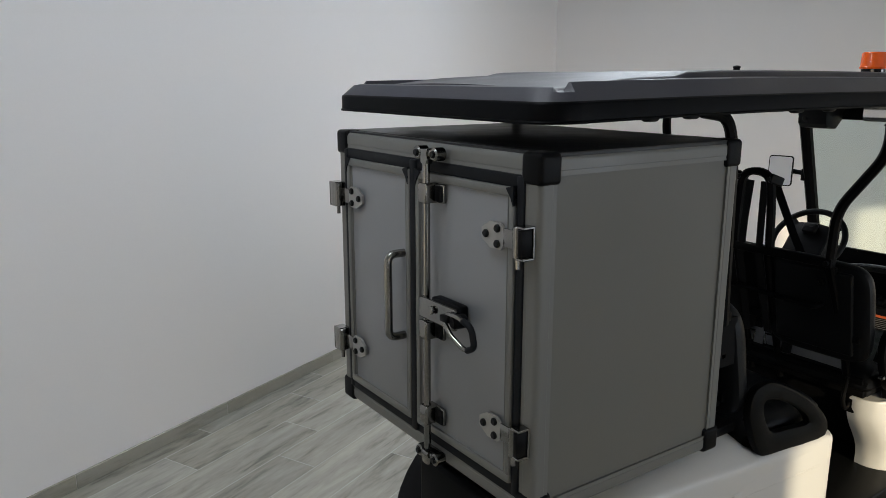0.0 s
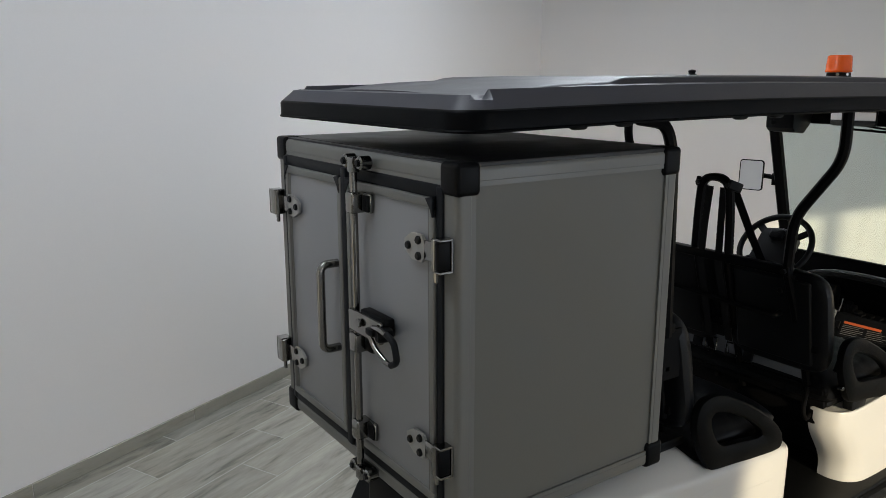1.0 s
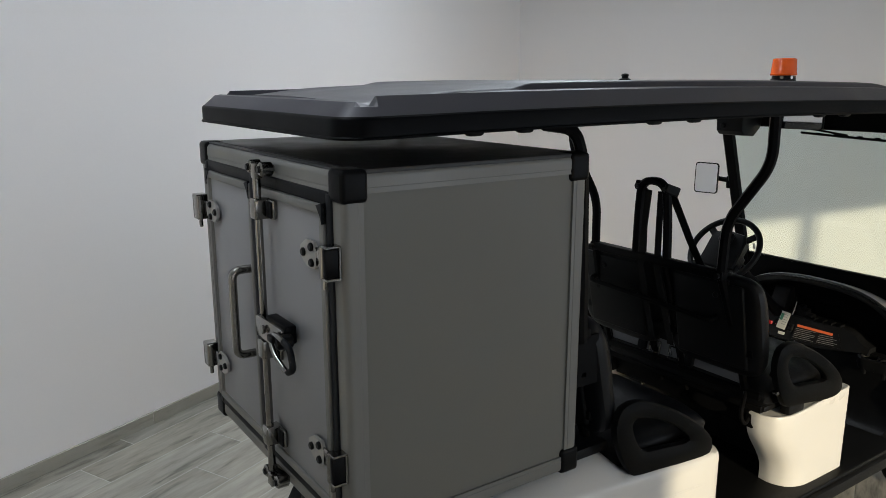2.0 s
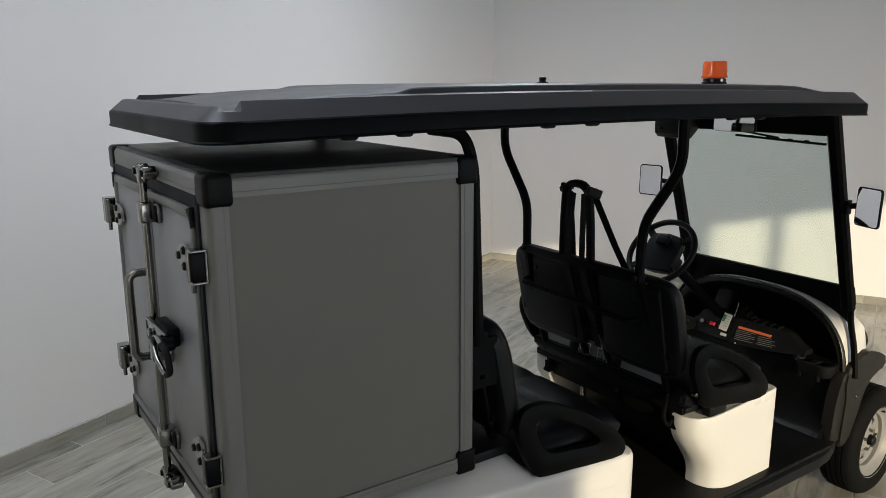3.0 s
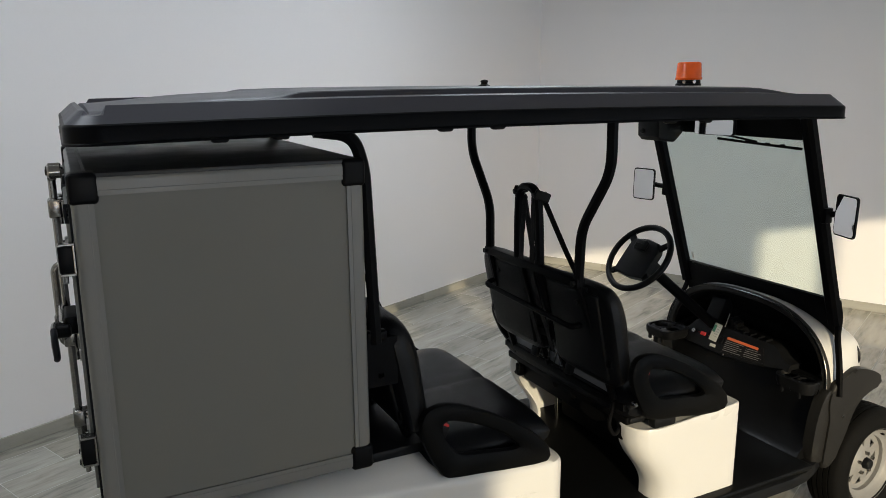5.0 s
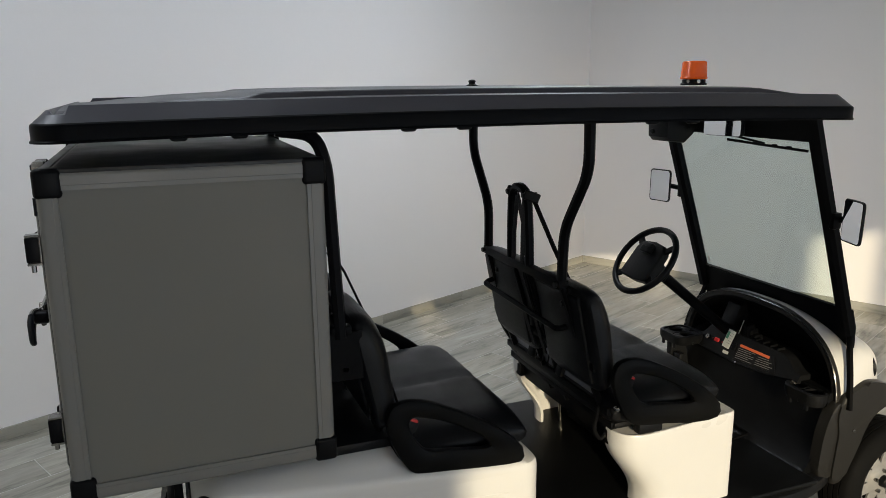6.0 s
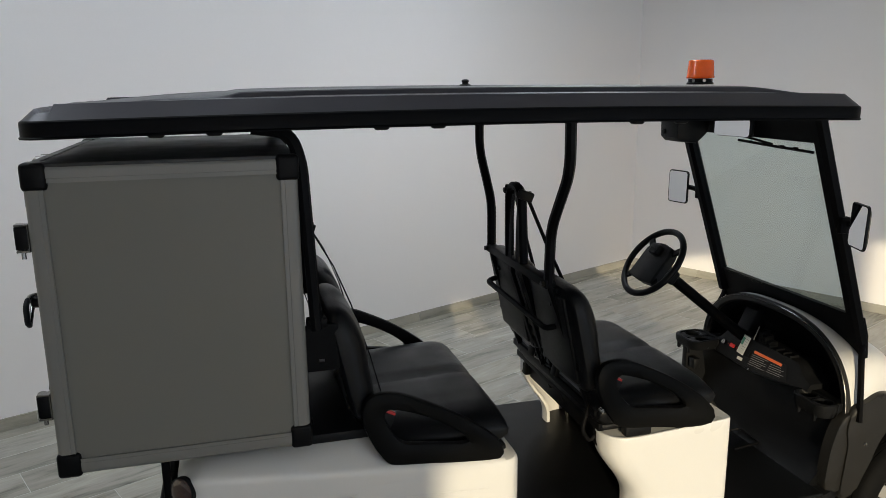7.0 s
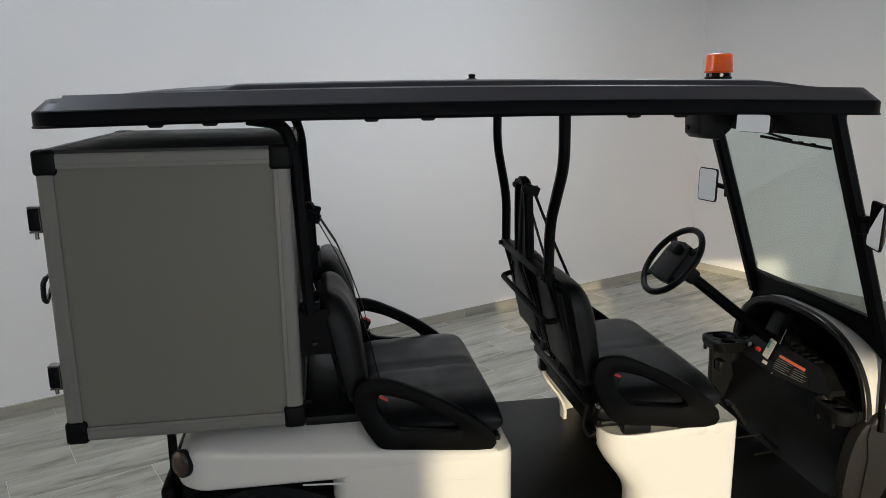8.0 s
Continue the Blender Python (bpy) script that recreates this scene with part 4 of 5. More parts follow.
part("print_bar", block(bmesh.new(), -0.002, 0.032, 0.006, 0.021, 0.002, 0.0026, 0, 1, CP), GREEN, card)
for k in range(5):
    part("print_bar", block(bmesh.new(), 0.028 - 0.012 * k, 0.0296 - 0.012 * k, -0.018, 0.003, 0.002, 0.0025, 0, 1, CP), LABEL_INK, card)
part("small_sticker", on_dash(0.092, 0.126, -0.036, -0.022, 0.001, 0.002, 0), PAPER, dash)
part("rocker_switch", on_dash(0.060, 0.084, -0.010, 0.026, 0.001, 0.008, 0.002), CAP, dash, "black rocker switch")
part("dash_screw", rod(bmesh.new(), DP @ Vector((-0.052, 0.030, -0.002)), DP @ Vector((-0.052, 0.030, 0.006)), 0.005, n=10), STEEL, dash)
for k in range(4):
    y = -0.018 - 0.0425 * k
    part("dash_rib", block(bmesh.new(), 2.772, 2.812, y - 0.002, y + 0.002, 0.764, 0.786, 0.001, 1), PLASTIC, dash)
bm = bmesh.new()
prism(bm, [(2.80, 0.76), (2.785, 0.80), (2.825, 0.888), (2.862, 0.896), (2.88, 0.88), (2.87, 0.76)], 0.142, 0.226, 0.006)
part("fuse_cover", bm, PLASTIC, dash)
# Pale strip added where a dash edge catches the light.
part("lit_edge_strip", tube(bmesh.new(), [(2.776, 0.092, 0.776), (2.785, 0.088, 0.806), (2.800, 0.090, 0.838)], 0.0022, 0.01, 6), ZINC, dash, "thin pale strip standing in for a lit edge")
bm = bmesh.new()
for y0, y1, top in ((0.052, 0.078, 0.826), (0.030, 0.052, 0.812), (0.004, 0.030, 0.792)):
    prism(bm, [(2.79, 0.76), (2.785, top - 0.006), (2.80, top), (2.83, top), (2.84, 0.76)], y0, y1, 0.003)
part("dash_pocket", bm, PLASTIC, dash)


def cup_holder(y0, y1, x0, x1, z, low):
    """A double cup holder: a rounded rim with two round wells."""
    bm = bmesh.new()
    rim = plan_ring(x0, x1, y0, y1, 0.045, 0, (10, 10, 6))
    def at(d, zz):
        return [Vector((p.x + (d if p.x < (x0 + x1) / 2 else -d), p.y + (d if p.y < (y0 + y1) / 2 else -d), zz)) for p in rim]
    loft(bm, [at(0.016, z - low), at(0.006, z - low), at(0.0, z - 0.03), at(0.0, z - 0.004), at(0.004, z), at(0.012, z), at(0.014, z - 0.006), at(0.016, z - low + 0.004)], caps=True)
    ob = part("cup_holder", bm, PLASTIC, cart, "black double cup holder")
    ym, xm = (y0 + y1) / 2, (x0 + x1) / 2
    for q in (-1, 1):
        yy = ym + q * (y1 - y0) * 0.235
        a, b = (x1 - x0) / 2 - 0.012, (y1 - y0) / 4 - 0.005
        r = min(a, b) - 0.003
        rings = []
        for k, zz in ((-1, z - 0.008), (r, z - 0.005), (r - 0.004, z - 0.010), (r - 0.006, z - low + 0.008)):
            ring = []
            for i in range(28):
                f = 2 * math.pi * i / 28
                cu, sv = math.cos(f), math.sin(f)
                d = k if k > 0 else (abs(cu / a) ** 5 + abs(sv / b) ** 5) ** -0.2
                ring.append(Vector((xm + d * cu, yy + d * sv, zz)))
            rings.append(ring)
        bm = loft(bmesh.new(), rings, caps=False)
        bm.faces.new([bm.verts.new(p) for p in rings[-1]])
        part("cup_well", bm, PLASTIC, ob)
        part("cup_grip", block(bmesh.new(), x0 + 0.004, x0 + 0.016, yy - 0.008, yy + 0.008, z - low - 0.02, z - 0.008, 0.003), PLASTIC, ob)
    return ob


cup_holder(0.268, 0.446, 2.592, 2.752, 0.722, 0.046)
cup_holder(-0.445, -0.265, 2.675, 2.775, 0.700, 0.055)
bm = bmesh.new()
prism(bm, [(2.625, 0.40), (2.62, 0.70), (2.70, 0.70), (2.76, 0.40)], 0.36, 0.40, 0.008)
part("dash_leg", bm, PLASTIC, cart)
part("floor_switch", block(bmesh.new(), 2.625, 2.66, 0.30, 0.345, 0.575, 0.625, 0.006), PLASTIC, cart)

# steering
SC = Vector((2.300, 0.170, 1.148))
SM = Matrix.Translation(SC) @ Matrix.Rotation(radians(-51.5), 4, "Y")   # local z points up the column to the driver
steer = part("steering_column", sweep(bmesh.new(), [SM @ Vector((0, 0, -0.01)), SM @ Vector((0, 0, -0.16)), SM @ Vector((0, 0, -0.62))], disc(0.024, 16)), BLACK, cart, "black steering column")
bm = bmesh.new()
block(bm, -0.032, 0.032, -0.036, 0.036, -0.13, -0.045, 0.012, 3, SM)
part("column_shroud", bm, PLASTIC, steer)
part("indicator_stalk", rod(bmesh.new(), SM @ Vector((0.0, 0.03, -0.08)), SM @ Vector((0.0, 0.10, -0.07)), 0.006, n=8), BLACK, steer)
bm = bmesh.new()
sweep(bm, [SM @ Vector((0.156 * math.cos(2 * math.pi * i / 64), 0.162 * math.sin(2 * math.pi * i / 64), 0.0)) for i in range(64)], disc(0.0135, 12), closed=True)
rimw = part("steering_wheel", bm, PLASTIC, cart, "black four-spoke steering wheel")
bm = bmesh.new()
hub = [(-0.088, 0.090), (-0.096, 0.0), (-0.088, -0.090), (0.05, -0.088), (0.082, -0.070), (0.092, 0.0), (0.082, 0.070), (0.05, 0.088)]
loft(bm, [[SM @ Vector((x * k, y * k, z)) for x, y in hub] for k, z in ((0.90, -0.035), (1.0, -0.028), (1.02, 0.004), (0.97, 0.012), (0.90, 0.014))])
part("wheel_pad", bm, PLASTIC, rimw, "smooth black wheel pad")
for x, y in ((0.05, 0.06), (0.05, -0.06), (-0.06, 0.07), (-0.06, -0.07)):
    d = Vector((x, y, 0)).normalized()
    q = Vector((0.154 * d.x, 0.158 * d.y, 0))
    part("spoke", sweep(bmesh.new(), [SM @ Vector((x, y, -0.008)), SM @ Vector((q.x, q.y, -0.004))], slab(0.032, 0.012, 0.3), up=SM.to_3x3() @ Vector((0, 0, 1))), PLASTIC, rimw)
gauge = part("gauge_housing", block(bmesh.new(), 0.026, 0.074, -0.032, 0.032, 0.012, 0.038, 0.008, 3, SM), PLASTIC, rimw, "small black gauge on the wheel pad")
part("gauge_window", block(bmesh.new(), 0.032, 0.052, -0.022, 0.022, 0.0376, 0.0388, 0.0005, 1, SM), CAP, gauge)

# ---------------------------------------------------------------- seats


def seam_seat(s, t):
    d = 0.011 * math.exp(-(t / 0.035) ** 2)
    for u in (-0.55, 0.55):
        d += 0.004 * math.exp(-((t - u) / 0.025) ** 2)
    d += 0.005 * math.exp(-((s - 0.2 - 0.04 * math.sin(3 * t)) / 0.03) ** 2)
    return d + 0.002 * math.sin(9 * t + 4 * s) * math.exp(-((s + 0.55) / 0.35) ** 2)


def seam_back(s, t):
    d = 0.006 * math.exp(-((abs(t) - 0.62) / 0.04) ** 2)
    return d - 0.010 * math.exp(-((s - 0.25) / 0.4) ** 2)


ARM_OUT = [(0.957, 0.966), (1.007, 0.977), (1.062, 0.966), (1.132, 0.935), (1.204, 0.898), (1.276, 0.854), (1.340, 0.807), (1.384, 0.764), (1.402, 0.730), (1.395, 0.704), (1.368, 0.691), (1.275, 0.694), (1.161, 0.711), (1.03, 0.728), (0.989, 0.767), (0.959, 0.821), (0.936, 0.882), (0.936, 0.932)]
ARM_IN = [(1.037, 0.917), (1.116, 0.890), (1.195, 0.849), (1.250, 0.810), (1.274, 0.783), (1.255, 0.775), (1.162, 0.788), (1.072, 0.801), (1.035, 0.833), (1.014, 0.870), (1.006, 0.900), (1.016, 0.916)]


def armrest(dx, dz, s, name):
    """A moulded loop: a rounded section carried between the outer and the inner outline."""
    n = 72
    centre = Vector((1.13, 0.845))
    def by_angle(points):
        dense = smooth_outline(points, 400)
        angles = [math.atan2(p.y - centre.y, p.x - centre.x) for p in dense]
        out = []
        for i in range(n):
            a = -math.pi + 2 * math.pi * i / n
            k = min(range(len(dense)), key=lambda q: abs(math.remainder(angles[q] - a, 2 * math.pi)))
            out.append(dense[k])
        return out
    o, q = by_angle(ARM_OUT), by_angle(ARM_IN)
    rings = []
    for a, b in zip(o, q):
        c, h = (a + b) / 2, (a - b) / 2
        ring = []
        for k in range(12):
            f = 2 * math.pi * k / 12
            cu, sv = math.cos(f), math.sin(f)
            e = c + h * math.copysign(abs(cu) ** 0.55, cu)
            ring.append(Vector((e.x + dx, s * (0.462 + 0.018 * math.copysign(abs(sv) ** 0.6, sv)), e.y + dz)))
        rings.append(ring)
    bm = bmesh.new()
    loft(bm, rings + [rings[0]], caps=False)
    bmesh.ops.remove_doubles(bm, verts=bm.verts, dist=1e-5)
    return part(name, bm, ARM, cart, "black moulded loop armrest")


def seat_row(dx, dz, basket):
    m = pose(1.205 + dx, 0, 0.765 + dz, 0, -2.5, 0)
    part("seat_cushion", pad(bmesh.new(), m, 0.236, 0.425, 0.066, 7.0, seam_seat, 34, 0.05, 1.0), VINYL, cart, "black vinyl bench cushion with a centre seam")
    bm = bmesh.new()
    block(bm, 0.99 + dx, 1.43 + dx, -0.41, 0.41, 0.69 + dz, 0.715 + dz, 0.01)
    part("seat_pan", bm, PLASTIC, cart)
    for s in (-1, 1):
        arm = armrest(dx, dz, s, "armrest")
        for x in (1.10, 1.30):
            part("arm_bracket", block(bmesh.new(), x - 0.05 + dx, x + 0.05 + dx, s * 0.45 - 0.02, s * 0.45 + 0.02, 0.685 + dz, 0.73 + dz, 0.008), PLASTIC, arm)
        if s < 0 and basket:
            part("hinge_bolt", rod(bmesh.new(), (0.955 + dx, s * 0.455, 0.80 + dz), (0.955 + dx, s * 0.478, 0.80 + dz), 0.008, n=12, bevel=0.003), STEEL, arm)
        # backrest pad: local x runs up, z forwards
        up = Vector((-0.21, 0, 0.978)).normalized()
        fw = Vector((0.978, 0, 0.21)).normalized()
        bmx = Matrix(((up.x, 0, fw.x, (0.914 if basket else 0.908) + dx), (up.y, 1, fw.y, s * (0.228 if basket else 0.236)), (up.z, 0, fw.z, (1.038 if basket else 1.052)), (0, 0, 0, 1)))
        back = part("backrest", pad(bmesh.new(), bmx, 0.194, 0.205 if basket else 0.216, 0.064, 5.0, seam_back, 26, 0.22, 0.5), VINYL, cart, "black vinyl backrest pad")
        bm = bmesh.new()
        block(bm, -0.155, 0.17, -0.15, 0.15, -0.040, -0.022, 0.01, 3, bmx)
        part("back_shell", bm, PLASTIC, back, "black backrest shell")
        # buckle stub beside the cushion
        buckle = part("belt_buckle", block(bmesh.new(), -0.022, 0.022, -0.010, 0.010, -0.035, 0.03, 0.006, 3, pose(1.018 + dx, s * 0.425, 0.862 + dz, 0, 28, 0)), PLASTIC, cart, "black belt buckle with a red button")
        part("buckle_button", block(bmesh.new(), -0.016, 0.016, -0.0085, 0.0085, 0.026, 0.036, 0.002, 2, pose(1.018 + dx, s * 0.425, 0.862 + dz, 0, 28, 0)), RED, buckle, "red push button")
    # welded frame behind the backrests
    fx = 0.825 + dx
    if basket:
        bm = bmesh.new()
        block(bm, fx - 0.018, fx + 0.018, -0.315, 0.315, 1.215, 1.247, 0.004)
        part("top_rail", bm, BLACK, cart, "black square top rail")
        # flat moulded panels close the seat back, each with a raised oval
        for y0, y1 in ((-0.318, -0.004), (0.004, 0.318)):
            lean = [(fx + 0.012, 1.214), (fx + 0.028, 1.214), (fx + 0.096, 0.985), (fx + 0.135, 0.885), (fx + 0.117, 0.880), (fx + 0.080, 0.985)]
            cover = part("back_cover", prism(bmesh.new(), lean, y0, y1, 0.004), PLASTIC, cart, "flat black seat back cover")
            ym = (y0 + y1) / 2
            for a, b in ((0.085, 0.105), (0.060, 0.078)):
                oval = [Vector((fx + 0.018 + (1.214 - z) * 0.297, y, z)) for y, z in ((ym + a * math.cos(k * math.pi / 16), 1.09 + b * math.sin(k * math.pi / 16)) for k in range(32))]
                part("cover_rib", sweep(bmesh.new(), oval, disc(0.0045, 6), up=(1, 0, 0.3), closed=True), PLASTIC, cover)
        for s in (-1, 1):
            part("rail_bolt", rod(bmesh.new(), (fx - 0.03, s * 0.30, 1.231), (fx + 0.022, s * 0.30, 1.231), 0.010, n=8), BOLT, cart)
    for y in (-0.300, -0.055, 0.075, 0.300):
        bm = bmesh.new()
        out = 0.036 * math.copysign(1, y) if abs(y) > 0.2 else 0.0
        sweep(bm, rounded([(fx, y, 1.225), (fx + 0.062, y + 0.6 * out, 1.01 + dz), (fx + 0.098, y + out, 0.90 + dz), (fx + 0.185, y + out, 0.66 + dz)], 0.06), slab(0.030 if out else 0.026, 0.022, 0.3), up=(1, 0, 0))
        part("back_upright", bm, BLACK, cart)
    for z, x in ((0.93, 0.085), (0.755, 0.150), (0.70, 0.168)):
        part("cross_bar", block(bmesh.new(), fx + x - 0.012, fx + x + 0.012, -0.40, 0.40, z - 0.014 + dz, z + 0.014 + dz, 0.004), BLACK, cart)
    # belt hoop
    ht = 0.0 if basket else -0.068
    hoop = part("belt_hoop", sweep(bmesh.new(), rounded([(fx, 0.085, 1.22), (fx - 0.004, 0.080, 1.40 + ht), (fx - 0.006, 0.070, 1.528 + ht), (fx - 0.006, -0.046, 1.528 + ht), (fx - 0.004, -0.060, 1.40 + ht), (fx, -0.065, 1.22)], 0.062, 8), slab(0.028, 0.034, 0.3), up=(1, 0, 0)), BLACK, cart, "black belt guide hoop")
    for s, y in ((-1, -0.052), (1, 0.076)):
        part("belt_guide", block(bmesh.new(), -0.030, 0.030, -0.009, 0.009, -0.018, 0.018, 0.006, 3, pose(fx + 0.004, y - s * -0.012, 1.500 + ht, 0, 20, s * 20)), PLASTIC, hoop)
        part("guide_bolt", rod(bmesh.new(), (fx - 0.03, y, 1.505 + ht), (fx + 0.03, y, 1.505 + ht), 0.009, n=8), BOLT, hoop)
        belt = part("seat_belt", sweep(bmesh.new(), [(fx + 0.015, y, 1.495 + ht), (fx + 0.085, y + s * 0.05, 1.30), (fx + 0.135, y + s * 0.09, 1.17), (fx + 0.185, y + s * 0.15, 1.00), (fx + 0.215, y + s * 0.21, 0.86)], slab(0.036, 0.003), up=(1.0, 0.0, 0.3)), WEBBING, cart, "black seat belt webbing")
        part("retractor_strap", sweep(bmesh.new(), [(fx - 0.005, y * 0.45, 1.492 + ht), (fx - 0.012, y * 0.55, 1.35), (fx - 0.014, y * 0.6, 1.20), (fx + 0.09, y * 0.7, 0.86 + dz)], slab(0.030, 0.003), up=(1, 0, 0.1)), WEBBING, belt)
    if basket:
        bm = bmesh.new()
        tube(bm, [(fx + 0.050, 0.318, 1.100), (fx - 0.012, 0.318, 1.085), (fx + 0.010, -0.265, 1.055), (fx + 0.075, -0.265, 1.070)], 0.011, 0.030, 10)
        part("rear_grab_bar", bm, BLACK, cart, "black grab bar behind the front seats")
        for s in (-1, 1):
            if s < 0:
                tubebm = bmesh.new()
                tube(tubebm, [(fx + 0.14, -0.345, 0.76 + dz), (fx + 0.12, -0.345, 0.67 + dz), (fx + 0.15, -0.345, 0.625 + dz), (fx + 0.18, -0.345, 0.65 + dz)], 0.008, 0.025, 10)
                part("seat_hook", tubebm, BLACK, cart)
            part("frame_plate", prism(bmesh.new(), [(fx + 0.126, 0.880), (fx + 0.132, 0.882), (fx + 0.160, 0.785), (fx + 0.154, 0.783)], min(s * 0.004, s * 0.315), max(s * 0.004, s * 0.315), 0.001), PLATE, cart, "flat blue-grey metal frame plate")
            part("upright_foot", block(bmesh.new(), fx + 0.170, fx + 0.225, s * 0.352 - 0.022, s * 0.352 + 0.022, 0.630, 0.690, 0.006), BLACK, cart)
            for y, z in ((0.268, 1.150), (0.295, 0.925), (0.105, 0.907)):
                part("cover_plug", rod(bmesh.new(), (fx + (1.214 - z) * 0.297 + 0.02, s * y, z), (fx + (1.214 - z) * 0.297 - 0.002, s * y, z), 0.011, n=12, bevel=0.003), BOLT, cart)
        part("seat_riser", block(bmesh.new(), fx + 0.192, fx + 0.216, -0.35, 0.33, 0.622, 0.765, 0.006), BLACK, cart, "black panel under the front bench")
        for y in (0.127, -0.106):
            holder = part("buckle_holder", block(bmesh.new(), -0.010, 0.010, -0.019, 0.019, -0.034, 0.026, 0.005, 2, pose(fx + 0.122, y, 0.840, 0, 14, 4)), PLASTIC, cart)
            part("holder_tongue", block(bmesh.new(), -0.003, 0.003, -0.020, 0.020, 0.026, 0.034, 0.001, 1, pose(fx + 0.122, y, 0.840, 0, 14, 4)), STEEL, holder, "steel tongue tip")
        for y in (0.065, -0.032):
            q = pose(fx + 0.122, y, 0.836, 0, 12, 6)
            bm = bmesh.new()
            for y0, y1, z0, z1 in ((-0.026, 0.026, 0.020, 0.026), (-0.026, 0.026, -0.026, -0.018), (-0.026, -0.021, -0.018, 0.020), (0.021, 0.026, -0.018, 0.020)):
                block(bm, -0.003, 0.003, y0, y1, z0, z1, 0.001, 1, q)
            part("belt_tongue", bm, STEEL, cart, "steel belt tongue")


seat_row(0.0, 0.0, False)
seat_row(0.793, 0.02, True)

# ---------------------------------------------------------------- cargo box
box = thing("cargo_box", (0.415, 0, 0.838), "grey aluminium-framed cargo box with double rear doors, on the cart", "cargo box")
X0, X1, Y0, Y1, Z0, Z1 = 0.080, 0.778, -0.472, 0.472, 0.838, 1.712
RAIL = 0.048

bm = bmesh.new()
block(bm, X0 + 0.03, X1 - 0.006, Y0 + 0.006, Y1 - 0.006, Z0 + 0.008, Z1 - 0.010, 0.002, 1)
part("panel_shell", bm, PANEL, box, "matt grey composite panel body")
bm = bmesh.new()
block(bm, X0 + 0.040, X1 - 0.004, Y0 + 0.003, Y1 - 0.003, Z1 - 0.010, Z1 + 0.0035, 0.003)
top = part("top_sheet", bm, TOPSHEET, box, "creased black top sheet")
for k in range(7):
    x = 0.17 + 0.075 * k
    part("vent_slot", block(bmesh.new(), x, x + 0.05, 0.30, 0.33, Z1 - 0.002, Z1 + 0.0015, 0.0005, 1), SEAL, top)
for x in (0.10, 0.735):
    part("sheet_edge", block(bmesh.new(), x - 0.012, x + 0.012, Y0 + 0.03, Y1 - 0.03, Z1 - 0.002, Z1 + 0.003, 0.0015, 1), TOPSHEET, top)


def profile(a, b, u, v, name="edge_profile"):
    """A rounded corner profile from a to b; u and v are the two outward face directions."""
    a, b, u, v = Vector(a), Vector(b), Vector(u), Vector(v)
    sec = []
    for k in range(7):
        f = math.pi / 2 * k / 6
        sec.append((u * math.sin(f) + v * math.cos(f)) * 0.016 - (u + v) * 0.016)
    w = RAIL
    sec = [v * 0.0 - u * w, v * -0.001 - u * (w * 0.80), v * -0.001 - u * (w * 0.77), v * 0.0 - u * (w * 0.74)] + sec + [u * 0.0 - v * (w * 0.74), u * -0.001 - v * (w * 0.77), u * -0.001 - v * (w * 0.80), u * 0.0 - v * w, u * -0.012 - v * w, -u * w - v * 0.012]
    ring0, ring1 = [a + s for s in sec], [b + s for s in sec]
    return part(name, loft(bmesh.new(), [ring0, ring1]), ALU, box, "ribbed anodised aluminium edge", sharp=25)


N, S_, U, D, W, E = Vector((0, 1, 0)), Vector((0, -1, 0)), Vector((0, 0, 1)), Vector((0, 0, -1)), Vector((-1, 0, 0)), Vector((1, 0, 0))
for y, o in ((Y0, S_), (Y1, N)):
    for z, w in ((Z0, D), (Z1, U)):
        profile((X0 + 0.03, y, z), (X1 - 0.03, y, z), o, w)
    for x, w in ((X0, W), (X1, E)):
        profile((x, y, Z0 + 0.03), (x, y, Z1 - 0.03), o, w)
for x, o in ((X0, W), (X1, E)):
    for z, w in ((Z0, D), (Z1, U)):
        profile((x, Y0 + 0.03, z), (x, Y1 - 0.03, z), o, w)
for x, sx in ((X0, 1), (X1, -1)):
    for y, sy in ((Y0, 1), (Y1, -1)):
        for z, sz in ((Z0, 1), (Z1, -1)):
            bm = bmesh.new()
            q = 0.005
            xs, ys, zs = sorted((x - sx * q, x + sx * 0.060)), sorted((y - sy * q, y + sy * 0.064)), sorted((z - sz * q, z + sz * 0.068))
            block(bm, *xs, *ys, *zs, 0.012, 4)
            part("corner_cap", bm, CAP, box, "black rounded corner cap")
# rear doors in a black rubber seal
SPLIT = 0.018
FX = X0
for z0, z1 in ((Z1 - 0.078, Z1 - 0.047), (Z0 + 0.046, Z0 + 0.078)):
    part("door_seal", block(bmesh.new(), FX - 0.004, FX + 0.03, Y0 + 0.05, Y1 - 0.05, z0, z1, 0.004), SEAL, box, "black rubber door seal")
for y0, y1, proud in ((Y0 + 0.048, Y0 + 0.073, 0.006), (Y1 - 0.073, Y1 - 0.048, 0.006), (SPLIT - 0.008, SPLIT + 0.020, 0.012)):
    part("door_seal", block(bmesh.new(), FX - proud, FX + 0.03, y0, y1, Z0 + 0.05, Z1 - 0.05, 0.004), SEAL, box, "black rubber door seal")


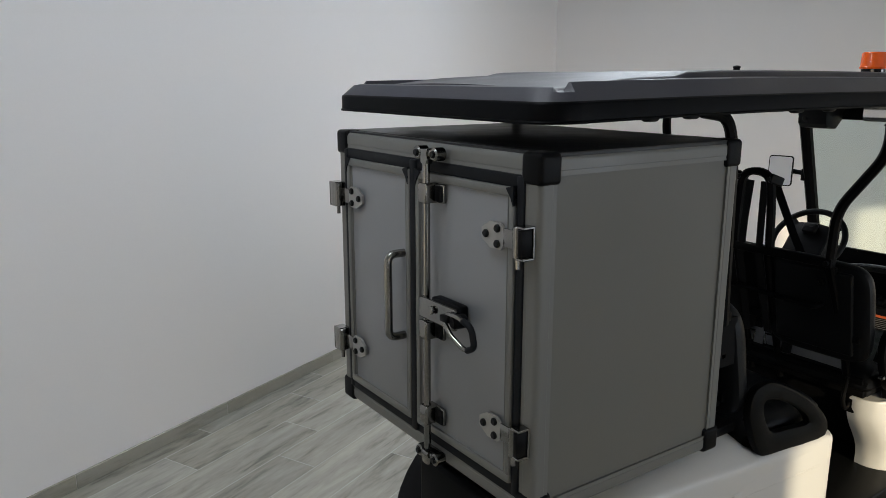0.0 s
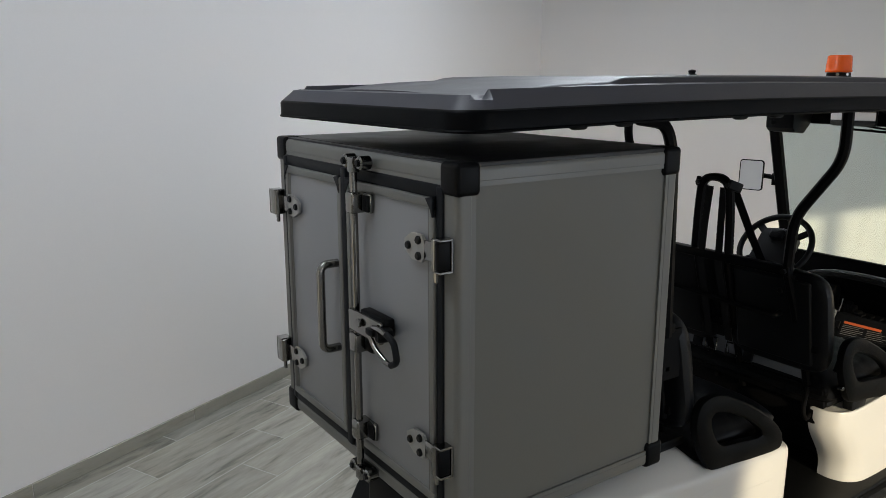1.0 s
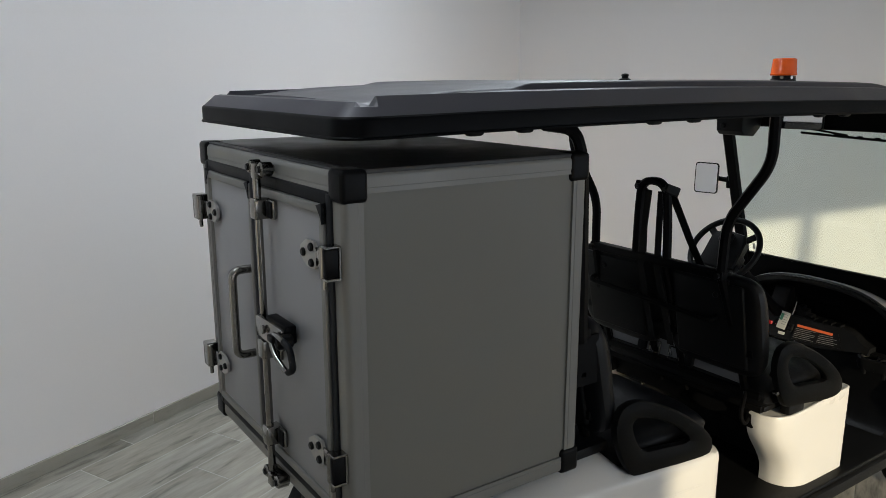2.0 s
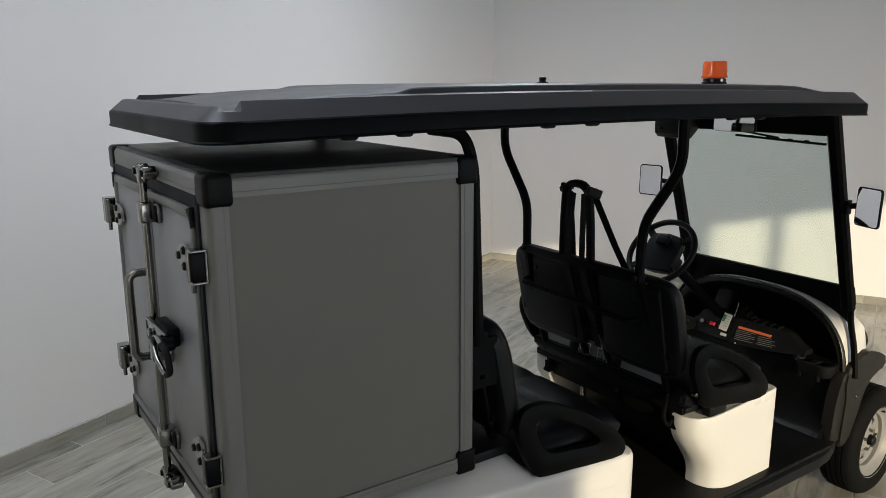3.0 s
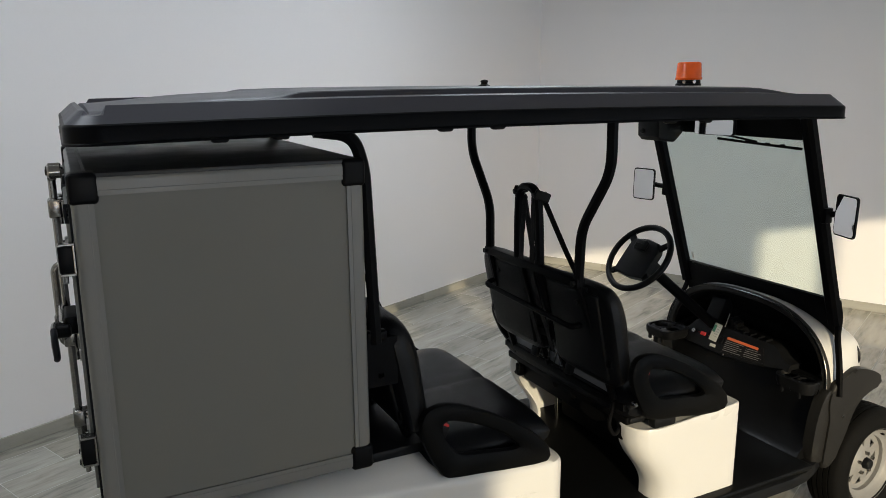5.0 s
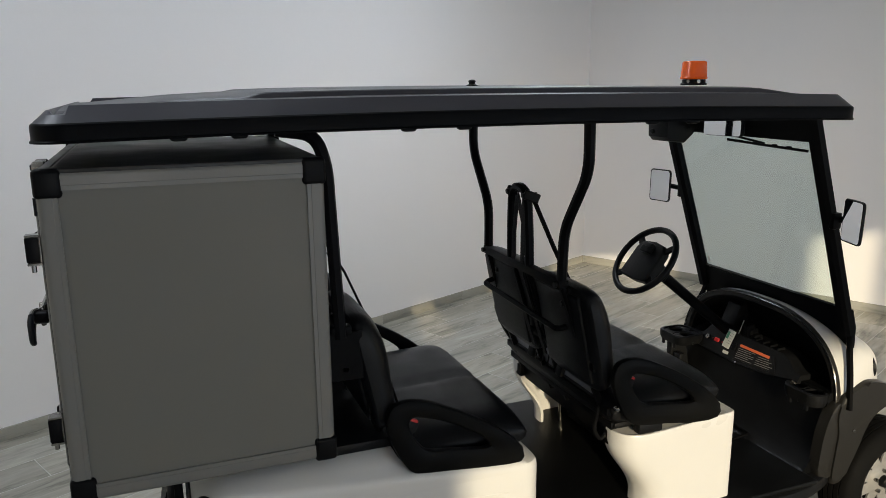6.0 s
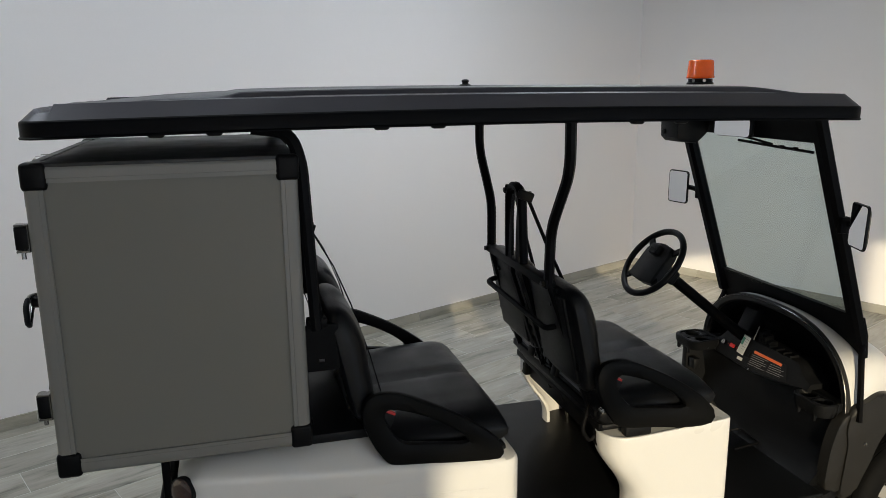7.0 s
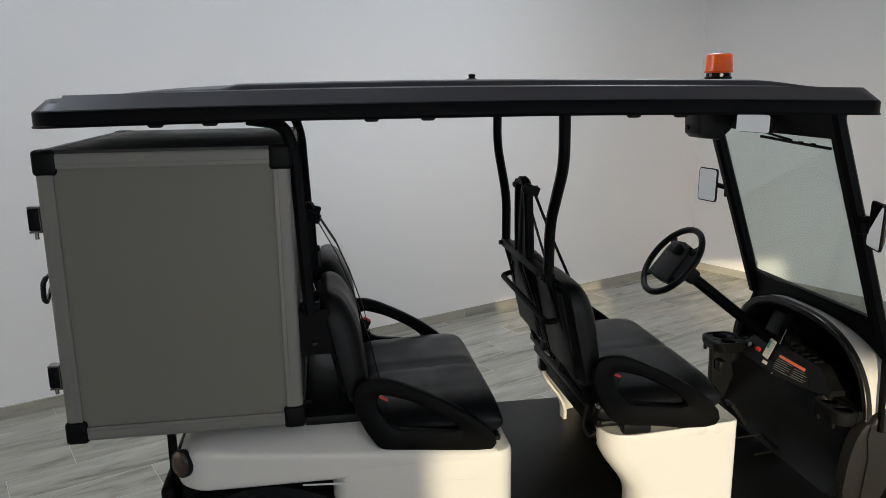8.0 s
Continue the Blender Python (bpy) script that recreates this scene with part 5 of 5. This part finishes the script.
def door(y0, y1, s):
    z0, z1 = Z0 + 0.077, Z1 - 0.077
    leaf = part("door", block(bmesh.new(), FX - 0.006, FX + 0.03, y0, y1, z0, z1, 0.003), LIT_PANEL, box, "flat grey door leaf, coloured as a lit panel")
    for a, b, c, d in ((y0, y1, z1 - 0.022, z1), (y0, y1, z0, z0 + 0.022), (y0, y0 + 0.018, z0 + 0.02, z1 - 0.02), (y1 - 0.018, y1, z0 + 0.02, z1 - 0.02)):
        part("door_frame", block(bmesh.new(), FX - 0.013, FX + 0.002, a, b, c, d, 0.004), ALU, leaf)
    for a, b in ((y0 + 0.021, y0 + 0.026), (y1 - 0.026, y1 - 0.021)):
        part("door_bead", block(bmesh.new(), FX - 0.0095, FX, a, b, z0 + 0.022, z1 - 0.022, 0.002, 1), ALU, leaf)
    # hinges
    edge = Y0 + 0.045 if s < 0 else Y1 - 0.045
    for z in (1.520, 1.045):
        h = bmesh.new()
        yk = edge + s * 0.005
        wing = 0.040 if s > 0 else 0.028
        rod(h, (FX - 0.026, yk, z - 0.036), (FX - 0.026, yk, z + 0.036), 0.0125, n=16, bevel=0.002)
        block(h, FX - 0.036, FX - 0.030, min(yk, yk + s * 0.034), max(yk, yk + s * 0.034), z - 0.034, z + 0.034, 0.002) if s > 0 else None
        for k in (-1, 1):
            block(h, FX - 0.036, FX - 0.001, min(yk, yk + s * wing), max(yk, yk + s * wing), z + k * 0.035 - 0.003, z + k * 0.035 + 0.003, 0.0015, 1)
        block(h, FX - 0.036, FX - 0.001, min(yk + s * 0.036, yk + s * 0.040), max(yk + s * 0.036, yk + s * 0.040), z - 0.035, z + 0.035, 0.0015, 1) if s > 0 else None
        block(h, FX - 0.006, FX - 0.001, min(yk, yk + s * wing), max(yk, yk + s * wing), z - 0.036, z + 0.036, 0.0015, 1)
        block(h, FX - 0.020, FX - 0.015, min(yk, yk - s * 0.06), max(yk, yk - s * 0.06), z - 0.022, z + 0.022, 0.002)
        ya, yb = yk - s * 0.036, yk - s * 0.140
        tri_ = [(ya, z + 0.016), (ya - s * 0.024, z + 0.018), (ya - s * 0.034, z + 0.031), (yb + s * 0.030, z + 0.031), (yb, z + 0.013), (yb, z - 0.013), (yb + s * 0.032, z - 0.031), (ya - s * 0.034, z - 0.031), (ya - s * 0.024, z - 0.020), (ya, z - 0.018)]
        part("hinge_plate", loft(bmesh.new(), [[Vector((FX - 0.0195, y, zz)) for y, zz in tri_], [Vector((FX - 0.0125, y, zz)) for y, zz in tri_]]), ZINC, leaf, "matt zinc hinge plate")
        rod(h, (FX - 0.026, yk, z - 0.060), (FX - 0.026, yk, z - 0.034), 0.006, n=8)
        hinge = part("hinge", h, STEEL, leaf, "bright steel strap hinge")
        part("hinge_block", block(bmesh.new(), FX - (0.028 if s > 0 else 0.0375), FX - 0.006, min(yk + s * 0.010, yk + s * (wing - 0.003)), max(yk + s * 0.010, yk + s * (wing - 0.003)), z - 0.031, z + 0.031, 0.003), CAP, leaf)
        for dy, dz in ((0.080, 0.018), (0.080, -0.018), (0.122, 0.0)):
            yy = yk - s * dy
            part("hinge_screw", rod(bmesh.new(), (FX - 0.016, yy, z + dz), (FX - 0.0265, yy, z + dz), 0.0098, n=12, bevel=0.003), BOLT, leaf)
    return leaf


left = door(SPLIT + 0.021, Y1 - 0.074, 1)
right = door(Y0 + 0.074, SPLIT - 0.009, -1)

for y, q in ((SPLIT - 0.012, -1), (SPLIT + 0.026, 1), (Y0 + 0.074, 1), (Y1 - 0.074, -1)):
    # the seal runs a little way onto each leaf at its upper corner
    tongue = [(y, Z1 - 0.072), (y + q * 0.026, Z1 - 0.079), (y + q * 0.008, Z1 - 0.100), (y, Z1 - 0.118)]
    part("seal_corner", loft(bmesh.new(), [[Vector((x, yy, zz)) for yy, zz in tongue] for x in (FX - 0.0155, FX + 0.002)]), SEAL, box, "mitred black rubber seal corner")

# pull handle on one leaf
HY = 0.079
bm = bmesh.new()
tube(bm, [(FX - 0.004, HY, 1.398), (FX - 0.058, HY, 1.398), (FX - 0.058, HY, 1.158), (FX - 0.004, HY, 1.158)], 0.0115, 0.045, 16)
part("pull_handle", bm, STEEL, left, "bright steel pull handle")
# lock rod on the other
RY_ = -0.082
bm = bmesh.new()
rod(bm, (FX - 0.036, RY_, 0.885), (FX - 0.036, RY_, 1.672), 0.0098, n=16)
lock = part("lock_rod", bm, STEEL, right, "steel locking rod")
for z in (1.588, 0.985, 1.226):
    bm = bmesh.new()
    block(bm, FX - 0.052, FX - 0.008, RY_ - 0.018, RY_ + 0.018, z - 0.026, z + 0.026, 0.006, 3)
    block(bm, FX - 0.020, FX - 0.008, RY_ - 0.052, RY_ - 0.012, z - 0.024, z + 0.024, 0.004)
    keep = part("rod_guide", bm, STEEL, right)
    part("guide_pad", block(bmesh.new(), FX - 0.024, FX - 0.018, RY_ - 0.050, RY_ - 0.018, z - 0.021, z + 0.021, 0.004), CAP, right)
for z, k in ((1.688, 1), (0.865, -1)):
    bm = bmesh.new()
    block(bm, FX - 0.040, FX - 0.004, RY_ - 0.044, RY_ + 0.040, z - 0.008, z + 0.010, 0.004)
    for y in (RY_ - 0.040, RY_ + 0.034):
        rod(bm, (FX - 0.010, y, z), (FX - 0.044, y, z), 0.017, n=16, bevel=0.004)
    block(bm, FX - 0.046, FX - 0.024, RY_ - 0.014, RY_ + 0.014, z - 0.026, z + 0.012, 0.004)
    part("rod_keeper", bm, STEEL, box, "bright steel cam keeper")
    for y in (RY_ - 0.040, RY_ + 0.034):
        part("keeper_bolt", rod(bmesh.new(), (FX - 0.043, y, z), (FX - 0.049, y, z), 0.009, n=10, bevel=0.002), BOLT, box)
bm = bmesh.new()
block(bm, FX - 0.056, FX - 0.042, RY_ - 0.150, RY_ + 0.010, 1.262, 1.318, 0.005, 3)
hasp = part("hasp_plate", bm, STEEL, right, "folded steel hasp plate")
part("hasp_backing", block(bmesh.new(), FX - 0.043, FX - 0.012, RY_ - 0.152, RY_ - 0.03, 1.276, 1.324, 0.006), CAP, right)
part("key_cylinder", rod(bmesh.new(), (FX - 0.058, RY_ - 0.06, 1.297), (FX - 0.067, RY_ - 0.06, 1.297), 0.011, n=16, bevel=0.002), STEEL, hasp)
bm = bmesh.new()
rod(bm, (FX - 0.030, RY_ - 0.165, 1.292), (FX - 0.070, RY_ - 0.160, 1.292), 0.018, n=18, bevel=0.005)
block(bm, FX - 0.076, FX - 0.05, RY_ - 0.150, RY_ - 0.115, 1.286, 1.304, 0.004)
part("lock_knob", bm, CAP, hasp, "black lock knob")
bm = bmesh.new()
ring = [(FX - 0.064, RY_ - 0.135, 1.306), (FX - 0.070, RY_ - 0.180, 1.314), (FX - 0.068, RY_ - 0.238, 1.300), (FX - 0.066, RY_ - 0.248, 1.252), (FX - 0.069, RY_ - 0.215, 1.236), (FX - 0.074, RY_ - 0.160, 1.262), (FX - 0.072, RY_ - 0.135, 1.284)]
tube(bm, ring, 0.0065, 0.03, 12)
part("pull_ring", bm, STEEL, hasp, "bent steel pull ring")
bm = bmesh.new()
tube(bm, [(FX - 0.069, RY_ - 0.205, 1.309), (FX - 0.068, RY_ - 0.238, 1.300), (FX - 0.066, RY_ - 0.248, 1.252), (FX - 0.068, RY_ - 0.222, 1.239)], 0.0080, 0.03, 12)
part("ring_sleeve", bm, SEAL, hasp, "black sleeve on the pull ring")

# ---------------------------------------------------------------- baseboards and floor tiles
def tile_piece(name, sx, sy, sz, mat, r=0.0015):
    """One tile, its top at z = 0, bevelled above."""
    bm = bmesh.new()
    a, b = sx / 2, sy / 2
    low = [(-a, -b), (a, -b), (a, b), (-a, b)]
    rings = [[Vector((x, y, -sz)) for x, y in low], [Vector((x, y, -r)) for x, y in low], [Vector((x * (1 - r / a), y * (1 - r / b), 0)) for x, y in low]]
    loft(bm, rings)
    bmesh.ops.recalc_face_normals(bm, faces=bm.faces)
    me = bpy.data.meshes.new(name)
    bm.to_mesh(me)
    bm.free()
    me.materials.append(mat)
    return me


LONG, WIDE, FIRST, JOINT = 0.943, 0.238, 0.118, 0.0032
skirt_meshes = {}
for name, m, length, first in (("baseboard_north", NORTH_M, -WEST + 0.3, 0.985), ("baseboard_east", END_M, 11.0, 0.752)):
    root = tagged(new(name), "grey-brown wood-look tile skirting along the wall", "baseboard", kind="structure")
    bm = block(bmesh.new(), 0.0, length, -0.0085, 0.0, 0.0, 0.0715, 0)
    bmesh.ops.transform(bm, matrix=m, verts=bm.verts)
    part("grout_bed", bm, GROUT, root)
    # the joints lie at first + k * LONG from the corner; the piece in the corner is cut to fit
    stops = [0.012, *([first - LONG] if first - LONG > 0.02 else []), *(first + k * LONG for k in range(int((length - first) / LONG)))]
    for a, b in zip(stops, stops[1:]):
        size = round(b - a - 0.003, 4)
        if size not in skirt_meshes:
            skirt_meshes[size] = tile_piece("baseboard_tile", size, 0.072, 0.011, SKIRT)
        ob = new("baseboard_tile", skirt_meshes[size])
        ob.parent = root
        along = (a + b) / 2 if name == "baseboard_east" else length - (a + b) / 2
        ob.matrix_world = m @ Matrix.Translation((along, -0.0112, 0.0365)) @ Matrix.Rotation(radians(90), 4, "X")

# rows run along the wall from a cut first row, each a third of a tile on
plank = tile_piece("floor_tile", LONG - JOINT, WIDE - JOINT, 0.010, TILE)
cut_plank = tile_piece("floor_tile", LONG - JOINT, FIRST - JOINT, 0.010, TILE)
joined, n_near = [], 0
for j in range(int((-SOUTH - FIRST) / WIDE) + 1):
    v = -FIRST / 2 if j == 0 else -FIRST - (j - 0.5) * WIDE
    for i in range(-3, int(13.6 / LONG) + 1):
        u = -4.975 - j * LONG / 3 + (0.5 - i) * LONG + (5 + j // 3) * LONG
        if u < WEST or u > 1.1 - 0.42 * v - 0.6 + 0.9:
            continue
        if v > -5.0 and u > -7.6 and n_near < 300:
            ob = new("floor_tile", plank if j else cut_plank)
            ob.parent = floor
            ob.matrix_world = ROOM @ Matrix.Translation((u, v, 0.0))
            n_near += 1
        else:
            joined.append((u, v, WIDE if j else FIRST))
verts, faces = [], []
a = (LONG - JOINT) / 2
for u, v, wide in joined:
    b = (wide - JOINT) / 2
    k = len(verts)
    verts += [(u - a, v - b, 0), (u + a, v - b, 0), (u + a, v + b, 0), (u - a, v + b, 0), (u - a, v - b, -0.008), (u + a, v - b, -0.008), (u + a, v + b, -0.008), (u - a, v + b, -0.008)]
    faces += [(k, k + 1, k + 2, k + 3), (k, k + 4, k + 5, k + 1), (k + 1, k + 5, k + 6, k + 2), (k + 2, k + 6, k + 7, k + 3), (k + 3, k + 7, k + 4, k)]
me = bpy.data.meshes.new("far_tiles")
me.from_pydata(verts, [], faces)
me.materials.append(TILE)
far = tagged(new("far_floor_tiles", me), kind="stuff")
far.matrix_world = ROOM
far.parent = floor
